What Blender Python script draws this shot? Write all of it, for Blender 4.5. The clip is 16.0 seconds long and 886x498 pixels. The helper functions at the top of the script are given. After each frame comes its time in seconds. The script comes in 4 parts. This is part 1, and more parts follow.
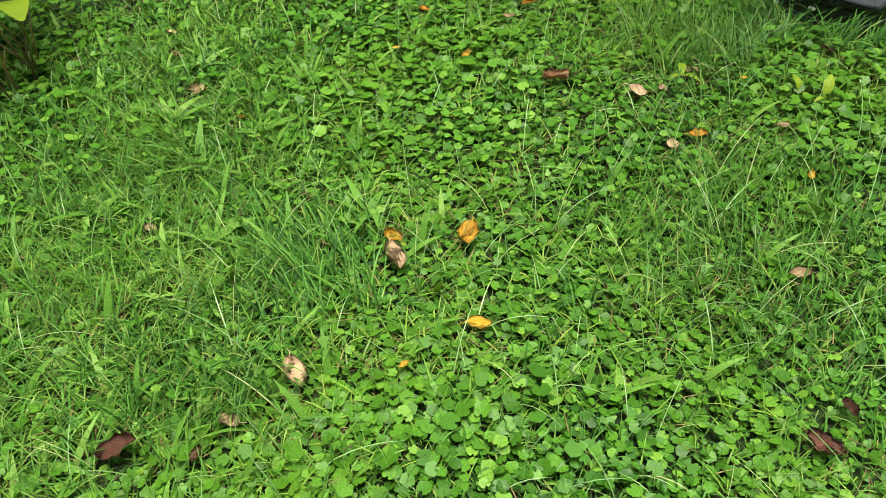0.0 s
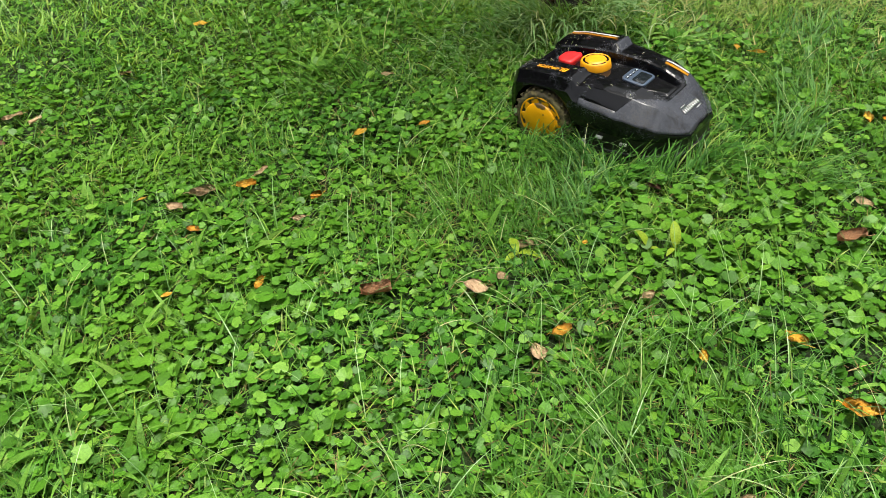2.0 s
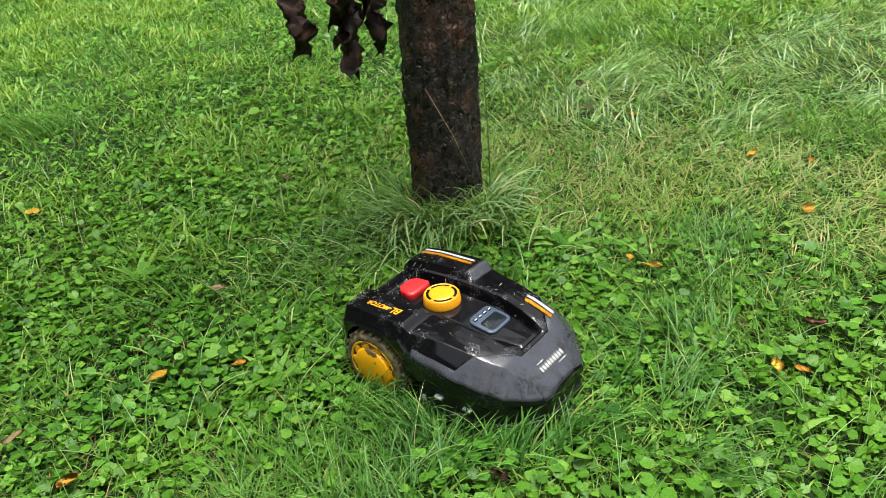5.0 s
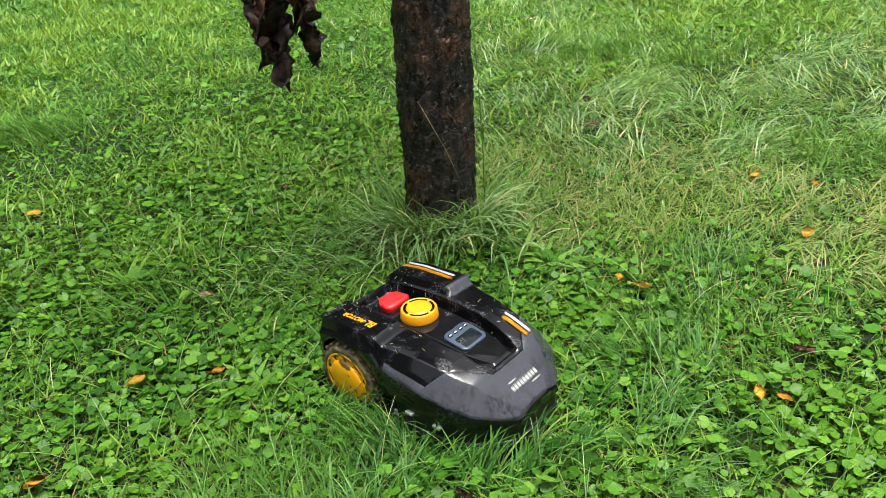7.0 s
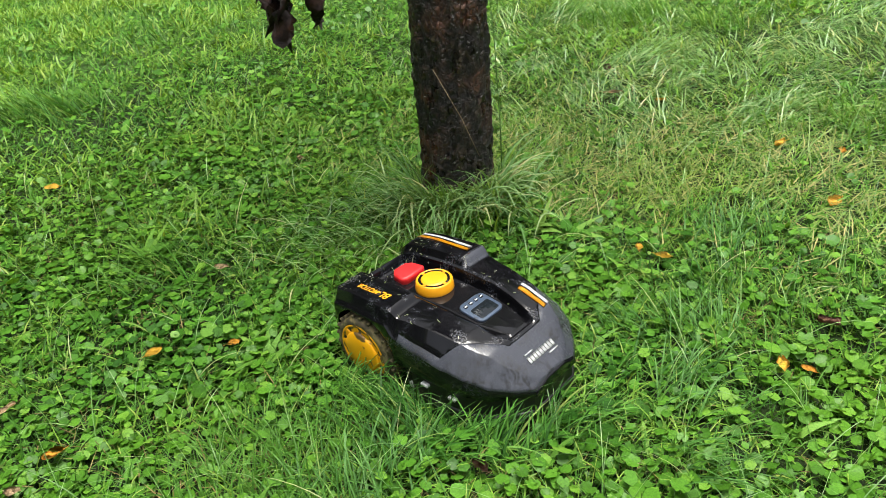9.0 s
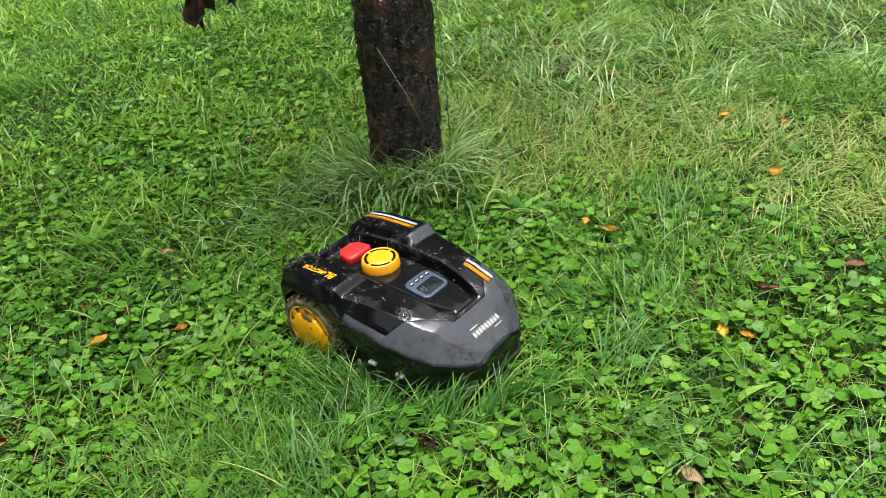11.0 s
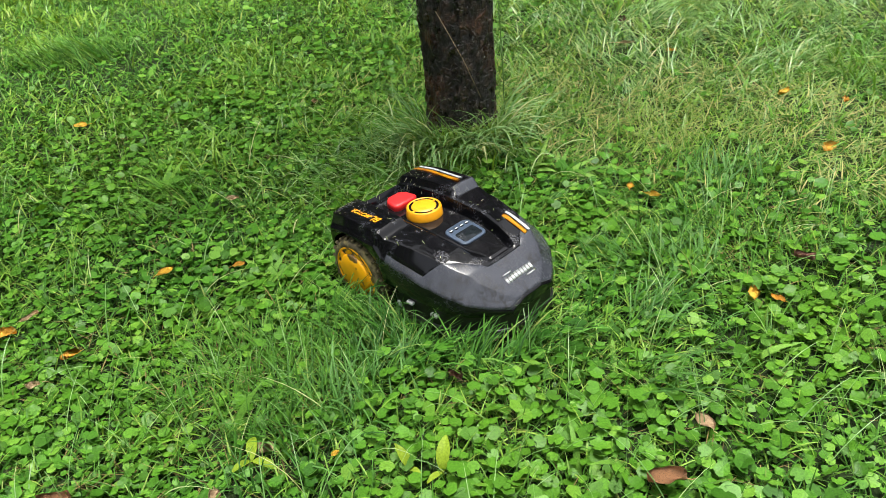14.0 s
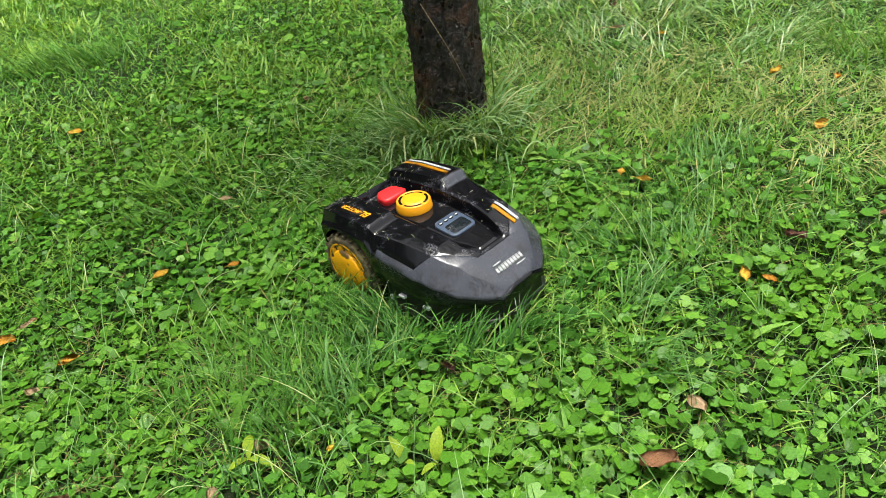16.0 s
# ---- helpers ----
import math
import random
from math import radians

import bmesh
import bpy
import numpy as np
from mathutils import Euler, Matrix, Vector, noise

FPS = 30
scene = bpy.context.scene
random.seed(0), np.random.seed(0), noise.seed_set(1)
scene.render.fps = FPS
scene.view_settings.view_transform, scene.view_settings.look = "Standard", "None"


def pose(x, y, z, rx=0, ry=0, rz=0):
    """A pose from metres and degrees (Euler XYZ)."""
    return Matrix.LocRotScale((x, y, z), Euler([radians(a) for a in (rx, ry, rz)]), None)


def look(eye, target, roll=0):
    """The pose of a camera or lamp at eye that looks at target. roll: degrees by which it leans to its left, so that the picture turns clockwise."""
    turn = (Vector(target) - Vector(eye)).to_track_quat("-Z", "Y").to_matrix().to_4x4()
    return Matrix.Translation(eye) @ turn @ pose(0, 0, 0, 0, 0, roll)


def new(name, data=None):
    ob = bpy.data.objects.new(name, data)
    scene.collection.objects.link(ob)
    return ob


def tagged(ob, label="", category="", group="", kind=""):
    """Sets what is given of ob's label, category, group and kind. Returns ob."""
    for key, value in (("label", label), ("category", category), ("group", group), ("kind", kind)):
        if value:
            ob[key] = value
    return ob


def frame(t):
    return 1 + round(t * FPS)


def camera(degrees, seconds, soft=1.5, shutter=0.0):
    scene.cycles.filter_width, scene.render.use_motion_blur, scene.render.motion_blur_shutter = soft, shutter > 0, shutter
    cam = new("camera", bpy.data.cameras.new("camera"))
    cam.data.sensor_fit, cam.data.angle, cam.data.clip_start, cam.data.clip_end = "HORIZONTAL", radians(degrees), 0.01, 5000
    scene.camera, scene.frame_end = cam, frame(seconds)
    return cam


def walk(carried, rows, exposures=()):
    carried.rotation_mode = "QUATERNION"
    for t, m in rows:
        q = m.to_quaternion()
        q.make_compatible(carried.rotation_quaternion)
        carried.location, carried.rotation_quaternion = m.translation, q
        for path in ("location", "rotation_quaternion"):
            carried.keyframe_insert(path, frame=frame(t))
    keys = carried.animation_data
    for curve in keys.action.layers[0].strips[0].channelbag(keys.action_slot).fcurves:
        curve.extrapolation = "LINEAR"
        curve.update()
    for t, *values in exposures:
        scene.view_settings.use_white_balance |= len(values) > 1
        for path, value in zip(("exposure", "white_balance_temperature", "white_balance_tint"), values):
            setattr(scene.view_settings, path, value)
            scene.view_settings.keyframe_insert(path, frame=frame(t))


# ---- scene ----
cam = camera(60.5, 16.0, soft=0.4)
PATH = [
    (0, (-1.275, -2.066, 1.265), (-1.261, -0.621, -0.117), -5.1),
    (0.5, (-1.297, -1.978, 1.236), (-1.164, -0.501, -0.105), -6.0),
    (1, (-1.233, -1.801, 1.245), (-1.075, -0.276, -0.039), -6.3),
    (1.5, (-1.158, -1.627, 1.232), (-0.879, -0.12, -0.053), -6.5),
    (2, (-1.18, -1.467, 1.246), (-0.652, 0.022, 0.02), -7.0),
    (2.5, (-1.097, -1.362, 1.251), (-0.485, 0.131, 0.07), -6.6),
    (3, (-0.872, -1.271, 1.247), (-0.24, 0.234, 0.091), -5.7),
    (3.5, (-0.741, -1.212, 1.249), (-0.087, 0.309, 0.126), -5.8),
    (4, (-0.736, -1.141, 1.26), (-0.029, 0.374, 0.163), -6.4),
    (4.5, (-0.674, -1.091, 1.25), (0.042, 0.428, 0.163), -6.5),
    (5, (-0.52, -1.073, 1.261), (0.141, 0.534, 0.271), -5.6),
    (5.2, (-0.462, -1.09, 1.264), (0.185, 0.543, 0.309), -5.2),
    (7.3, (-0.401, -1.105, 1.242), (0.198, 0.544, 0.281), -5.1),
    (7.5, (-0.397, -1.104, 1.237), (0.19, 0.546, 0.271), -5.4),
    (8, (-0.388, -1.099, 1.233), (0.176, 0.55, 0.252), -5.9),
    (8.5, (-0.387, -1.1, 1.232), (0.16, 0.549, 0.241), -6.2),
    (8.7, (-0.387, -1.089, 1.228), (0.154, 0.556, 0.228), -6.2),
    (11, (-0.339, -1.117, 1.219), (0.268, 0.462, 0.153), -6.3),
    (11.5, (-0.382, -1.135, 1.219), (0.259, 0.424, 0.142), -5.8),
    (12, (-0.468, -1.134, 1.232), (0.2, 0.413, 0.155), -5.9),
    (12.5, (-0.499, -1.17, 1.211), (0.217, 0.35, 0.125), -5.8),
    (13, (-0.432, -1.217, 1.21), (0.244, 0.323, 0.127), -4.9),
    (13.5, (-0.365, -1.25, 1.192), (0.127, 0.364, 0.119), -5.9),
    (14, (-0.322, -1.27, 1.182), (0.107, 0.36, 0.106), -6.7),
    (14.5, (-0.309, -1.277, 1.189), (0.092, 0.361, 0.114), -7.2),
    (15, (-0.296, -1.287, 1.185), (0.094, 0.352, 0.107), -8.0),
    (15.5, (-0.284, -1.286, 1.185), (0.119, 0.344, 0.097), -8.7),
    (16, (-0.281, -1.289, 1.182), (0.123, 0.337, 0.09), -9.3),
]
walk(cam, [(t, look(eye, target, roll)) for t, eye, target, roll in PATH],
     exposures=((0.0, 1.41, 6800, 5), (1.5, 1.44, 6750, 6), (2.5, 1.43, 6650, 8), (3.5, 1.57, 6500, 9), (16.0, 1.59, 6500, 9)))

# ---- world and light: an overcast sky, with a broad soft sun behind the cloud ----
world = bpy.data.worlds.new("overcast_sky")
scene.world = world
world.use_nodes = True
wn = world.node_tree.nodes
sky = wn.new("ShaderNodeTexSky")
sky.sky_type = "NISHITA"
sky.sun_disc = False
sky.sun_elevation = radians(84)
sky.sun_rotation = radians(119)
sky.dust_density = 6.0
sky.ozone_density = 0.6
grey = wn.new("ShaderNodeHueSaturation")
grey.inputs["Saturation"].default_value = 0.35
world.node_tree.links.new(sky.outputs[0], grey.inputs["Color"])
world.node_tree.links.new(grey.outputs[0], wn["Background"].inputs["Color"])
wn["Background"].inputs["Strength"].default_value = 0.09

sun_data = bpy.data.lights.new("sun", "SUN")
sun_data.energy = 2.85
sun_data.angle = radians(28)
sun_data.color = (1.0, 0.97, 0.9)
sun = new("sun", sun_data)
sun.matrix_world = look((0.45, -0.25, 5.0), (0, 0, 0))


# ---- materials ----
def material(name, rough=0.6, metal=0.0, spec=0.5):
    m = bpy.data.materials.new(name)
    m.use_nodes = True
    b = m.node_tree.nodes["Principled BSDF"]
    b.inputs["Roughness"].default_value = rough
    b.inputs["Metallic"].default_value = metal
    b.inputs["Specular IOR Level"].default_value = spec
    return m, m.node_tree.nodes, m.node_tree.links, b


def ramp(nodes, links, source, stops):
    r = nodes.new("ShaderNodeValToRGB")
    e = r.color_ramp.elements
    e[0].position, e[0].color = stops[0][0], (*stops[0][1], 1)
    e[1].position, e[1].color = stops[-1][0], (*stops[-1][1], 1)
    for p, c in stops[1:-1]:
        e.new(p).color = (*c, 1)
    links.new(source, r.inputs[0])
    return r.outputs[0]


def noise_of(nodes, links, scale, detail=4.0, coords="Object"):
    c = nodes.new("ShaderNodeTexCoord")
    n = nodes.new("ShaderNodeTexNoise")
    n.inputs["Scale"].default_value = scale
    n.inputs["Detail"].default_value = detail
    links.new(c.outputs[coords], n.inputs["Vector"])
    return n.outputs["Fac"]


def bumped(nodes, links, b, height, strength, distance=0.01):
    u = nodes.new("ShaderNodeBump")
    u.inputs["Strength"].default_value = strength
    u.inputs["Distance"].default_value = distance
    links.new(height, u.inputs["Height"])
    links.new(u.outputs[0], b.inputs["Normal"])


def mixed(nodes, links, kind, fac, a, b):
    n = nodes.new("ShaderNodeMix")
    n.data_type = "RGBA"
    n.blend_type = kind
    if isinstance(fac, float):
        n.inputs["Factor"].default_value = fac
    else:
        links.new(fac, n.inputs["Factor"])
    for value, socket in ((a, n.inputs[6]), (b, n.inputs[7])):
        if isinstance(value, tuple):
            socket.default_value = (*value, 1)
        else:
            links.new(value, socket)
    return n.outputs[2]


def foliage(name, stops, patch, rough=0.5, through_light=0.22, spec=0.1):
    """Leaves: each island its own shade, patches of yellower growth, light through the blade."""
    m, n, l, b = material(name, rough, 0, spec)
    g = n.new("ShaderNodeNewGeometry")
    own = ramp(n, l, g.outputs["Random Per Island"], stops)
    wide = noise_of(n, l, 1.7, 3.0)
    shift = n.new("ShaderNodeMapRange")
    shift.inputs[1].default_value, shift.inputs[2].default_value = 0.4, 0.68
    shift.inputs[3].default_value, shift.inputs[4].default_value = 0.0, 0.6
    l.new(wide, shift.inputs[0])
    colour = mixed(n, l, "MIX", shift.outputs[0], own, patch)
    fine = ramp(n, l, noise_of(n, l, 260.0, 2.0), [(0.3, (0.75, 0.75, 0.75)), (0.7, (1.15, 1.15, 1.15))])
    colour = mixed(n, l, "MULTIPLY", 1.0, colour, fine)
    l.new(colour, b.inputs["Base Color"])
    t = n.new("ShaderNodeBsdfTranslucent")
    l.new(mixed(n, l, "MULTIPLY", 1.0, colour, (1.5, 1.35, 0.6)), t.inputs["Color"])
    mix = n.new("ShaderNodeMixShader")
    mix.inputs[0].default_value = through_light
    l.new(b.outputs[0], mix.inputs[1])
    l.new(t.outputs[0], mix.inputs[2])
    l.new(mix.outputs[0], n["Material Output"].inputs["Surface"])
    return m


IVY = foliage("ground_ivy_leaf", [(0.0, (0.018, 0.068, 0.007)), (0.4, (0.040, 0.130, 0.011)), (0.8, (0.072, 0.200, 0.018)), (1.0, (0.14, 0.28, 0.035))], (0.074, 0.180, 0.011), 0.42, 0.2, 0.16)
GRASS = foliage("lawn_grass_blade", [(0.0, (0.012, 0.045, 0.007)), (0.5, (0.042, 0.135, 0.018)), (0.9, (0.098, 0.24, 0.04)), (1.0, (0.2, 0.26, 0.07))], (0.085, 0.2, 0.026))
MEADOW = foliage("long_grass_blade", [(0.0, (0.045, 0.12, 0.03)), (0.5, (0.14, 0.265, 0.085)), (0.85, (0.27, 0.40, 0.175)), (1.0, (0.42, 0.41, 0.21))], (0.15, 0.30, 0.075), 0.38, 0.27, 0.4)
REED = foliage("pale_long_grass_blade", [(0.0, (0.06, 0.145, 0.04)), (0.5, (0.135, 0.265, 0.09)), (0.85, (0.24, 0.36, 0.16)), (1.0, (0.42, 0.40, 0.22))], (0.16, 0.30, 0.085), 0.38, 0.28, 0.35)
TUFT = foliage("bluish_tuft_blade", [(0.0, (0.020, 0.072, 0.013)), (0.5, (0.055, 0.155, 0.032)), (0.9, (0.105, 0.235, 0.060)), (1.0, (0.18, 0.28, 0.08))], (0.075, 0.185, 0.03), 0.5, 0.25, 0.2)
STRAW = foliage("dry_grass_blade", [(0.0, (0.085, 0.16, 0.04)), (0.4, (0.17, 0.235, 0.075)), (0.75, (0.27, 0.265, 0.10)), (1.0, (0.36, 0.31, 0.14))], (0.16, 0.225, 0.05), 0.6, 0.2)
THATCH = foliage("dead_thatch_stem", [(0.0, (0.05, 0.035, 0.015)), (0.5, (0.14, 0.10, 0.04)), (1.0, (0.30, 0.23, 0.10))], (0.12, 0.12, 0.035), 0.7, 0.1)
WEED = foliage("broad_weed_leaf", [(0.0, (0.060, 0.155, 0.020)), (0.6, (0.105, 0.235, 0.035)), (1.0, (0.17, 0.29, 0.06))], (0.115, 0.24, 0.03))
LIME = foliage("seedling_leaf", [(0.0, (0.157, 0.250, 0.018)), (1.0, (0.201, 0.275, 0.022))], (0.168, 0.250, 0.022))
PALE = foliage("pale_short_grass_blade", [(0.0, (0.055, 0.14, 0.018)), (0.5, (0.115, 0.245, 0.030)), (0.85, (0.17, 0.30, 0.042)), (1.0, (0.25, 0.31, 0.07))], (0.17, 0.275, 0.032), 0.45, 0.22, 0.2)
LUSH = foliage("lush_grass_blade", [(0.0, (0.035, 0.11, 0.015)), (0.5, (0.085, 0.215, 0.035)), (0.9, (0.14, 0.29, 0.06)), (1.0, (0.22, 0.33, 0.09))], (0.10, 0.235, 0.035), 0.45, 0.27, 0.25)
CROWN = foliage("tree_leaf", [(0.0, (0.022, 0.055, 0.007)), (0.7, (0.050, 0.100, 0.014)), (1.0, (0.112, 0.100, 0.018))], (0.045, 0.090, 0.011))


def fallen(name, a, b_, c):
    m, n, l, b = material(name, 0.5, 0, 0.4)
    o = n.new("ShaderNodeObjectInfo")
    base = ramp(n, l, o.outputs["Random"], [(0.0, a), (1.0, b_)])
    spots = ramp(n, l, noise_of(n, l, 38.0, 8.0), [(0.5, (0, 0, 0)), (0.66, (1, 1, 1))])
    colour = mixed(n, l, "MIX", spots, base, c)
    l.new(colour, b.inputs["Base Color"])
    bumped(n, l, b, noise_of(n, l, 90.0, 5.0), 0.8, 0.003)
    return m


LEAF_YELLOW = fallen("fallen_leaf_yellow", (0.66, 0.40, 0.03), (0.62, 0.28, 0.025), (0.46, 0.22, 0.04))
LEAF_TAN = fallen("fallen_leaf_tan", (0.44, 0.31, 0.18), (0.64, 0.45, 0.28), (0.40, 0.24, 0.12))
LEAF_RUST = fallen("fallen_leaf_rust", (0.29, 0.14, 0.065), (0.36, 0.18, 0.085), (0.14, 0.07, 0.035))
LEAF_BROWN = fallen("fallen_leaf_brown", (0.10, 0.04, 0.025), (0.15, 0.055, 0.03), (0.04, 0.02, 0.015))
LEAF_WITHERED = fallen("withered_leaf_dark", (0.016, 0.008, 0.006), (0.034, 0.014, 0.009), (0.085, 0.035, 0.02))


def soil_material():
    m, n, l, b = material("gap_shaded_soil_and_moss", 0.9, 0, 0.2)
    # near-black tones put the shade between leaves into the soil colour
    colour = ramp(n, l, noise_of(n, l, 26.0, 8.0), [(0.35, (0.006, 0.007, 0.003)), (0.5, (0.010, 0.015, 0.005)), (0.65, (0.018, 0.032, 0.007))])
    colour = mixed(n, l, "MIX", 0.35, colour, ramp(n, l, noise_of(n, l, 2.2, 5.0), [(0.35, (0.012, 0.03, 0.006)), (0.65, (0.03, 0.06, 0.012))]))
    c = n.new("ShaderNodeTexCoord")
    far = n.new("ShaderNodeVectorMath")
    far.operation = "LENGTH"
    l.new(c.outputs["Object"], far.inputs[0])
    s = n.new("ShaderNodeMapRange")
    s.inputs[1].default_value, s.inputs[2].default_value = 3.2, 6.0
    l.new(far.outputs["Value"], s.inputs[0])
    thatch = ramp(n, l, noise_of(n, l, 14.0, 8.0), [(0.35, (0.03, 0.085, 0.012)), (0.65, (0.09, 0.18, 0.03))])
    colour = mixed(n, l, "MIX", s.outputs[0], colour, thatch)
    l.new(colour, b.inputs["Base Color"])
    bumped(n, l, b, noise_of(n, l, 60.0, 8.0), 1.0, 0.02)
    return m


def bark_material():
    m, n, l, b = material("wet_bark", 0.5, 0, 0.5)
    c = n.new("ShaderNodeTexCoord")
    s = n.new("ShaderNodeMapping")
    s.inputs["Scale"].default_value = (1, 1, 0.8)
    l.new(c.outputs["Object"], s.inputs["Vector"])
    big = n.new("ShaderNodeTexNoise")
    big.inputs["Scale"].default_value, big.inputs["Detail"].default_value = 30, 12
    l.new(s.outputs[0], big.inputs["Vector"])
    scales = n.new("ShaderNodeTexVoronoi")
    scales.feature = "DISTANCE_TO_EDGE"
    scales.inputs["Scale"].default_value = 36
    warp = mixed(n, l, "ADD", 0.09, s.outputs[0], big.outputs["Color"])
    l.new(warp, scales.inputs["Vector"])
    crack = ramp(n, l, scales.outputs["Distance"], [(0.0, (0, 0, 0)), (0.16, (1, 1, 1))])
    colour = ramp(n, l, big.outputs["Fac"], [(0.36, (0.003, 0.002, 0.0015)), (0.5, (0.013, 0.0075, 0.005)), (0.6, (0.036, 0.021, 0.013)), (0.74, (0.11, 0.075, 0.05))])
    rust = ramp(n, l, noise_of(n, l, 7.0, 6.0), [(0.5, (0, 0, 0)), (0.64, (0.85, 0.85, 0.85))])
    colour = mixed(n, l, "MIX", rust, colour, mixed(n, l, "MULTIPLY", 1.0, big.outputs["Fac"], (0.22, 0.085, 0.045)))
    l.new(mixed(n, l, "MULTIPLY", 0.5, colour, crack), b.inputs["Base Color"])
    l.new(ramp(n, l, noise_of(n, l, 24.0, 4.0), [(0.4, (0.22, 0.22, 0.22)), (0.6, (0.75, 0.75, 0.75))]), b.inputs["Roughness"])
    bumped(n, l, b, mixed(n, l, "MULTIPLY", 1.0, big.outputs["Fac"], crack), 1.0, 0.035)
    return m


def wet_plastic(name, base, dirt, rough=(0.03, 0.12), clear=0.6):
    """Glossy moulded plastic, wet: clear stretches, stretches of mottled film and dirt, drops of water."""
    m, n, l, b = material(name, 0.2, 0, 0.38)
    stretch = ramp(n, l, noise_of(n, l, 19.0, 8.0), [(clear, (0, 0, 0)), (clear + 0.09, (1, 1, 1))])
    mottle = ramp(n, l, noise_of(n, l, 230.0, 6.0), [(0.46, (0, 0, 0)), (0.6, (1, 1, 1))])
    film = mixed(n, l, "MULTIPLY", 1.0, stretch, mottle)
    l.new(mixed(n, l, "MIX", film, base, dirt), b.inputs["Base Color"])
    l.new(mixed(n, l, "MIX", film, (rough[0],) * 3, (rough[1] + 0.3,) * 3), b.inputs["Roughness"])
    drops = ramp(n, l, noise_of(n, l, 330.0, 2.0), [(0.55, (0, 0, 0)), (0.66, (1, 1, 1))])
    bumped(n, l, b, mixed(n, l, "MULTIPLY", 1.0, drops, stretch), 0.3, 0.002)
    return m


def painted(name, colour, dirt=(0.05, 0.035, 0.02), lo=0.6, hi=0.75, rough=0.4, size=60.0):
    m, n, l, b = material(name, rough, 0, 0.5)
    d = ramp(n, l, noise_of(n, l, size, 8.0), [(lo, (0, 0, 0)), (hi, (1, 1, 1))])
    l.new(mixed(n, l, "MIX", d, colour, dirt), b.inputs["Base Color"])
    bumped(n, l, b, noise_of(n, l, 300.0, 2.0), 0.06, 0.001)
    return m


def collar_material():
    """Satin grey plastic, spattered with fine mud and rain."""
    m, n, l, b = material("satin_grey_collar", 0.24, 0, 0.5)
    spatter = ramp(n, l, noise_of(n, l, 150.0, 8.0), [(0.47, (0, 0, 0)), (0.56, (1, 1, 1))])
    where = ramp(n, l, noise_of(n, l, 14.0, 5.0), [(0.46, (0.12, 0.12, 0.12)), (0.58, (1, 1, 1))])
    dirt = mixed(n, l, "MULTIPLY", 1.0, spatter, where)
    l.new(mixed(n, l, "MIX", dirt, (0.040, 0.043, 0.054), (0.005, 0.005, 0.006)), b.inputs["Base Color"])
    l.new(mixed(n, l, "MIX", dirt, (0.24,) * 3, (0.5,) * 3), b.inputs["Roughness"])
    bumped(n, l, b, noise_of(n, l, 420.0, 2.0), 0.12, 0.001)
    return m


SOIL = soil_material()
BARK = bark_material()
# the shell's blue-grey film colour paints sky sheen as well as dirt
SHELL = wet_plastic("black_plastic_shell", (0.004, 0.004, 0.005), (0.030, 0.032, 0.040), (0.08, 0.16), clear=0.54)
CHASSIS = wet_plastic("black_plastic_chassis", (0.012, 0.012, 0.012), (0.12, 0.11, 0.07), (0.3, 0.6))
COLLAR = collar_material()
PANEL = wet_plastic("black_gloss_panel", (0.006, 0.006, 0.007), (0.1, 0.1, 0.1), (0.06, 0.2))
YELLOW = painted("mower_yellow_plastic", (0.72, 0.312, 0.007), (0.3, 0.12, 0.01), 0.66, 0.85)
HUB = painted("muddy_yellow_hub", (0.85, 0.39, 0.004), (0.10, 0.06, 0.02), 0.57, 0.62, 0.45, 24.0)
RED = painted("red_plastic", (0.62, 0.02, 0.022), (0.3, 0.02, 0.02), 0.68, 0.9, 0.38)
WHITE = painted("white_print", (0.8, 0.8, 0.82), (0.3, 0.3, 0.3), 0.64, 0.8)
SCREEN_FRAME = painted("grey_display_frame", (0.045, 0.065, 0.10), (0.02, 0.02, 0.02), 0.55, 0.75, 0.3)
SCREEN = wet_plastic("dark_display_glass", (0.01, 0.013, 0.016), (0.1, 0.1, 0.1), (0.05, 0.12))
SILVER = painted("bare_metal_clip", (0.5, 0.5, 0.5), (0.08, 0.07, 0.05), 0.55, 0.7)
TYRE = painted("muddy_tyre", (0.05, 0.04, 0.022), (0.17, 0.14, 0.06), 0.44, 0.62, 0.9)
CLIPPING = foliage("grass_clippings", [(0.0, (0.14, 0.2, 0.06)), (0.6, (0.4, 0.42, 0.25)), (1.0, (0.6, 0.6, 0.5))], (0.3, 0.34, 0.16))


# ---- mesh helpers ----
def part(name, bm, mat, parent=None, label="", smooth=True):
    me = bpy.data.meshes.new(name)
    bm.to_mesh(me)
    bm.free()
    return linked(name, me, mat, parent, label, smooth)


def linked(name, me, mat, parent=None, label="", smooth=True):
    if smooth:
        me.polygons.foreach_set("use_smooth", [True] * len(me.polygons))
    me.materials.append(mat)
    ob = new(name, me)
    if parent:
        ob.parent = parent
    if label:
        tagged(ob, label)
    return ob


def mesh_of(name, verts, tris):
    me = bpy.data.meshes.new(name)
    verts = np.ascontiguousarray(verts, dtype=np.float32)
    tris = np.ascontiguousarray(tris, dtype=np.int32)
    me.vertices.add(len(verts))
    me.vertices.foreach_set("co", verts.ravel())
    me.loops.add(tris.size)
    me.loops.foreach_set("vertex_index", tris.ravel())
    me.polygons.add(len(tris))
    me.polygons.foreach_set("loop_start", np.arange(0, tris.size, 3, dtype=np.int32))
    me.update(calc_edges=True)
    return me


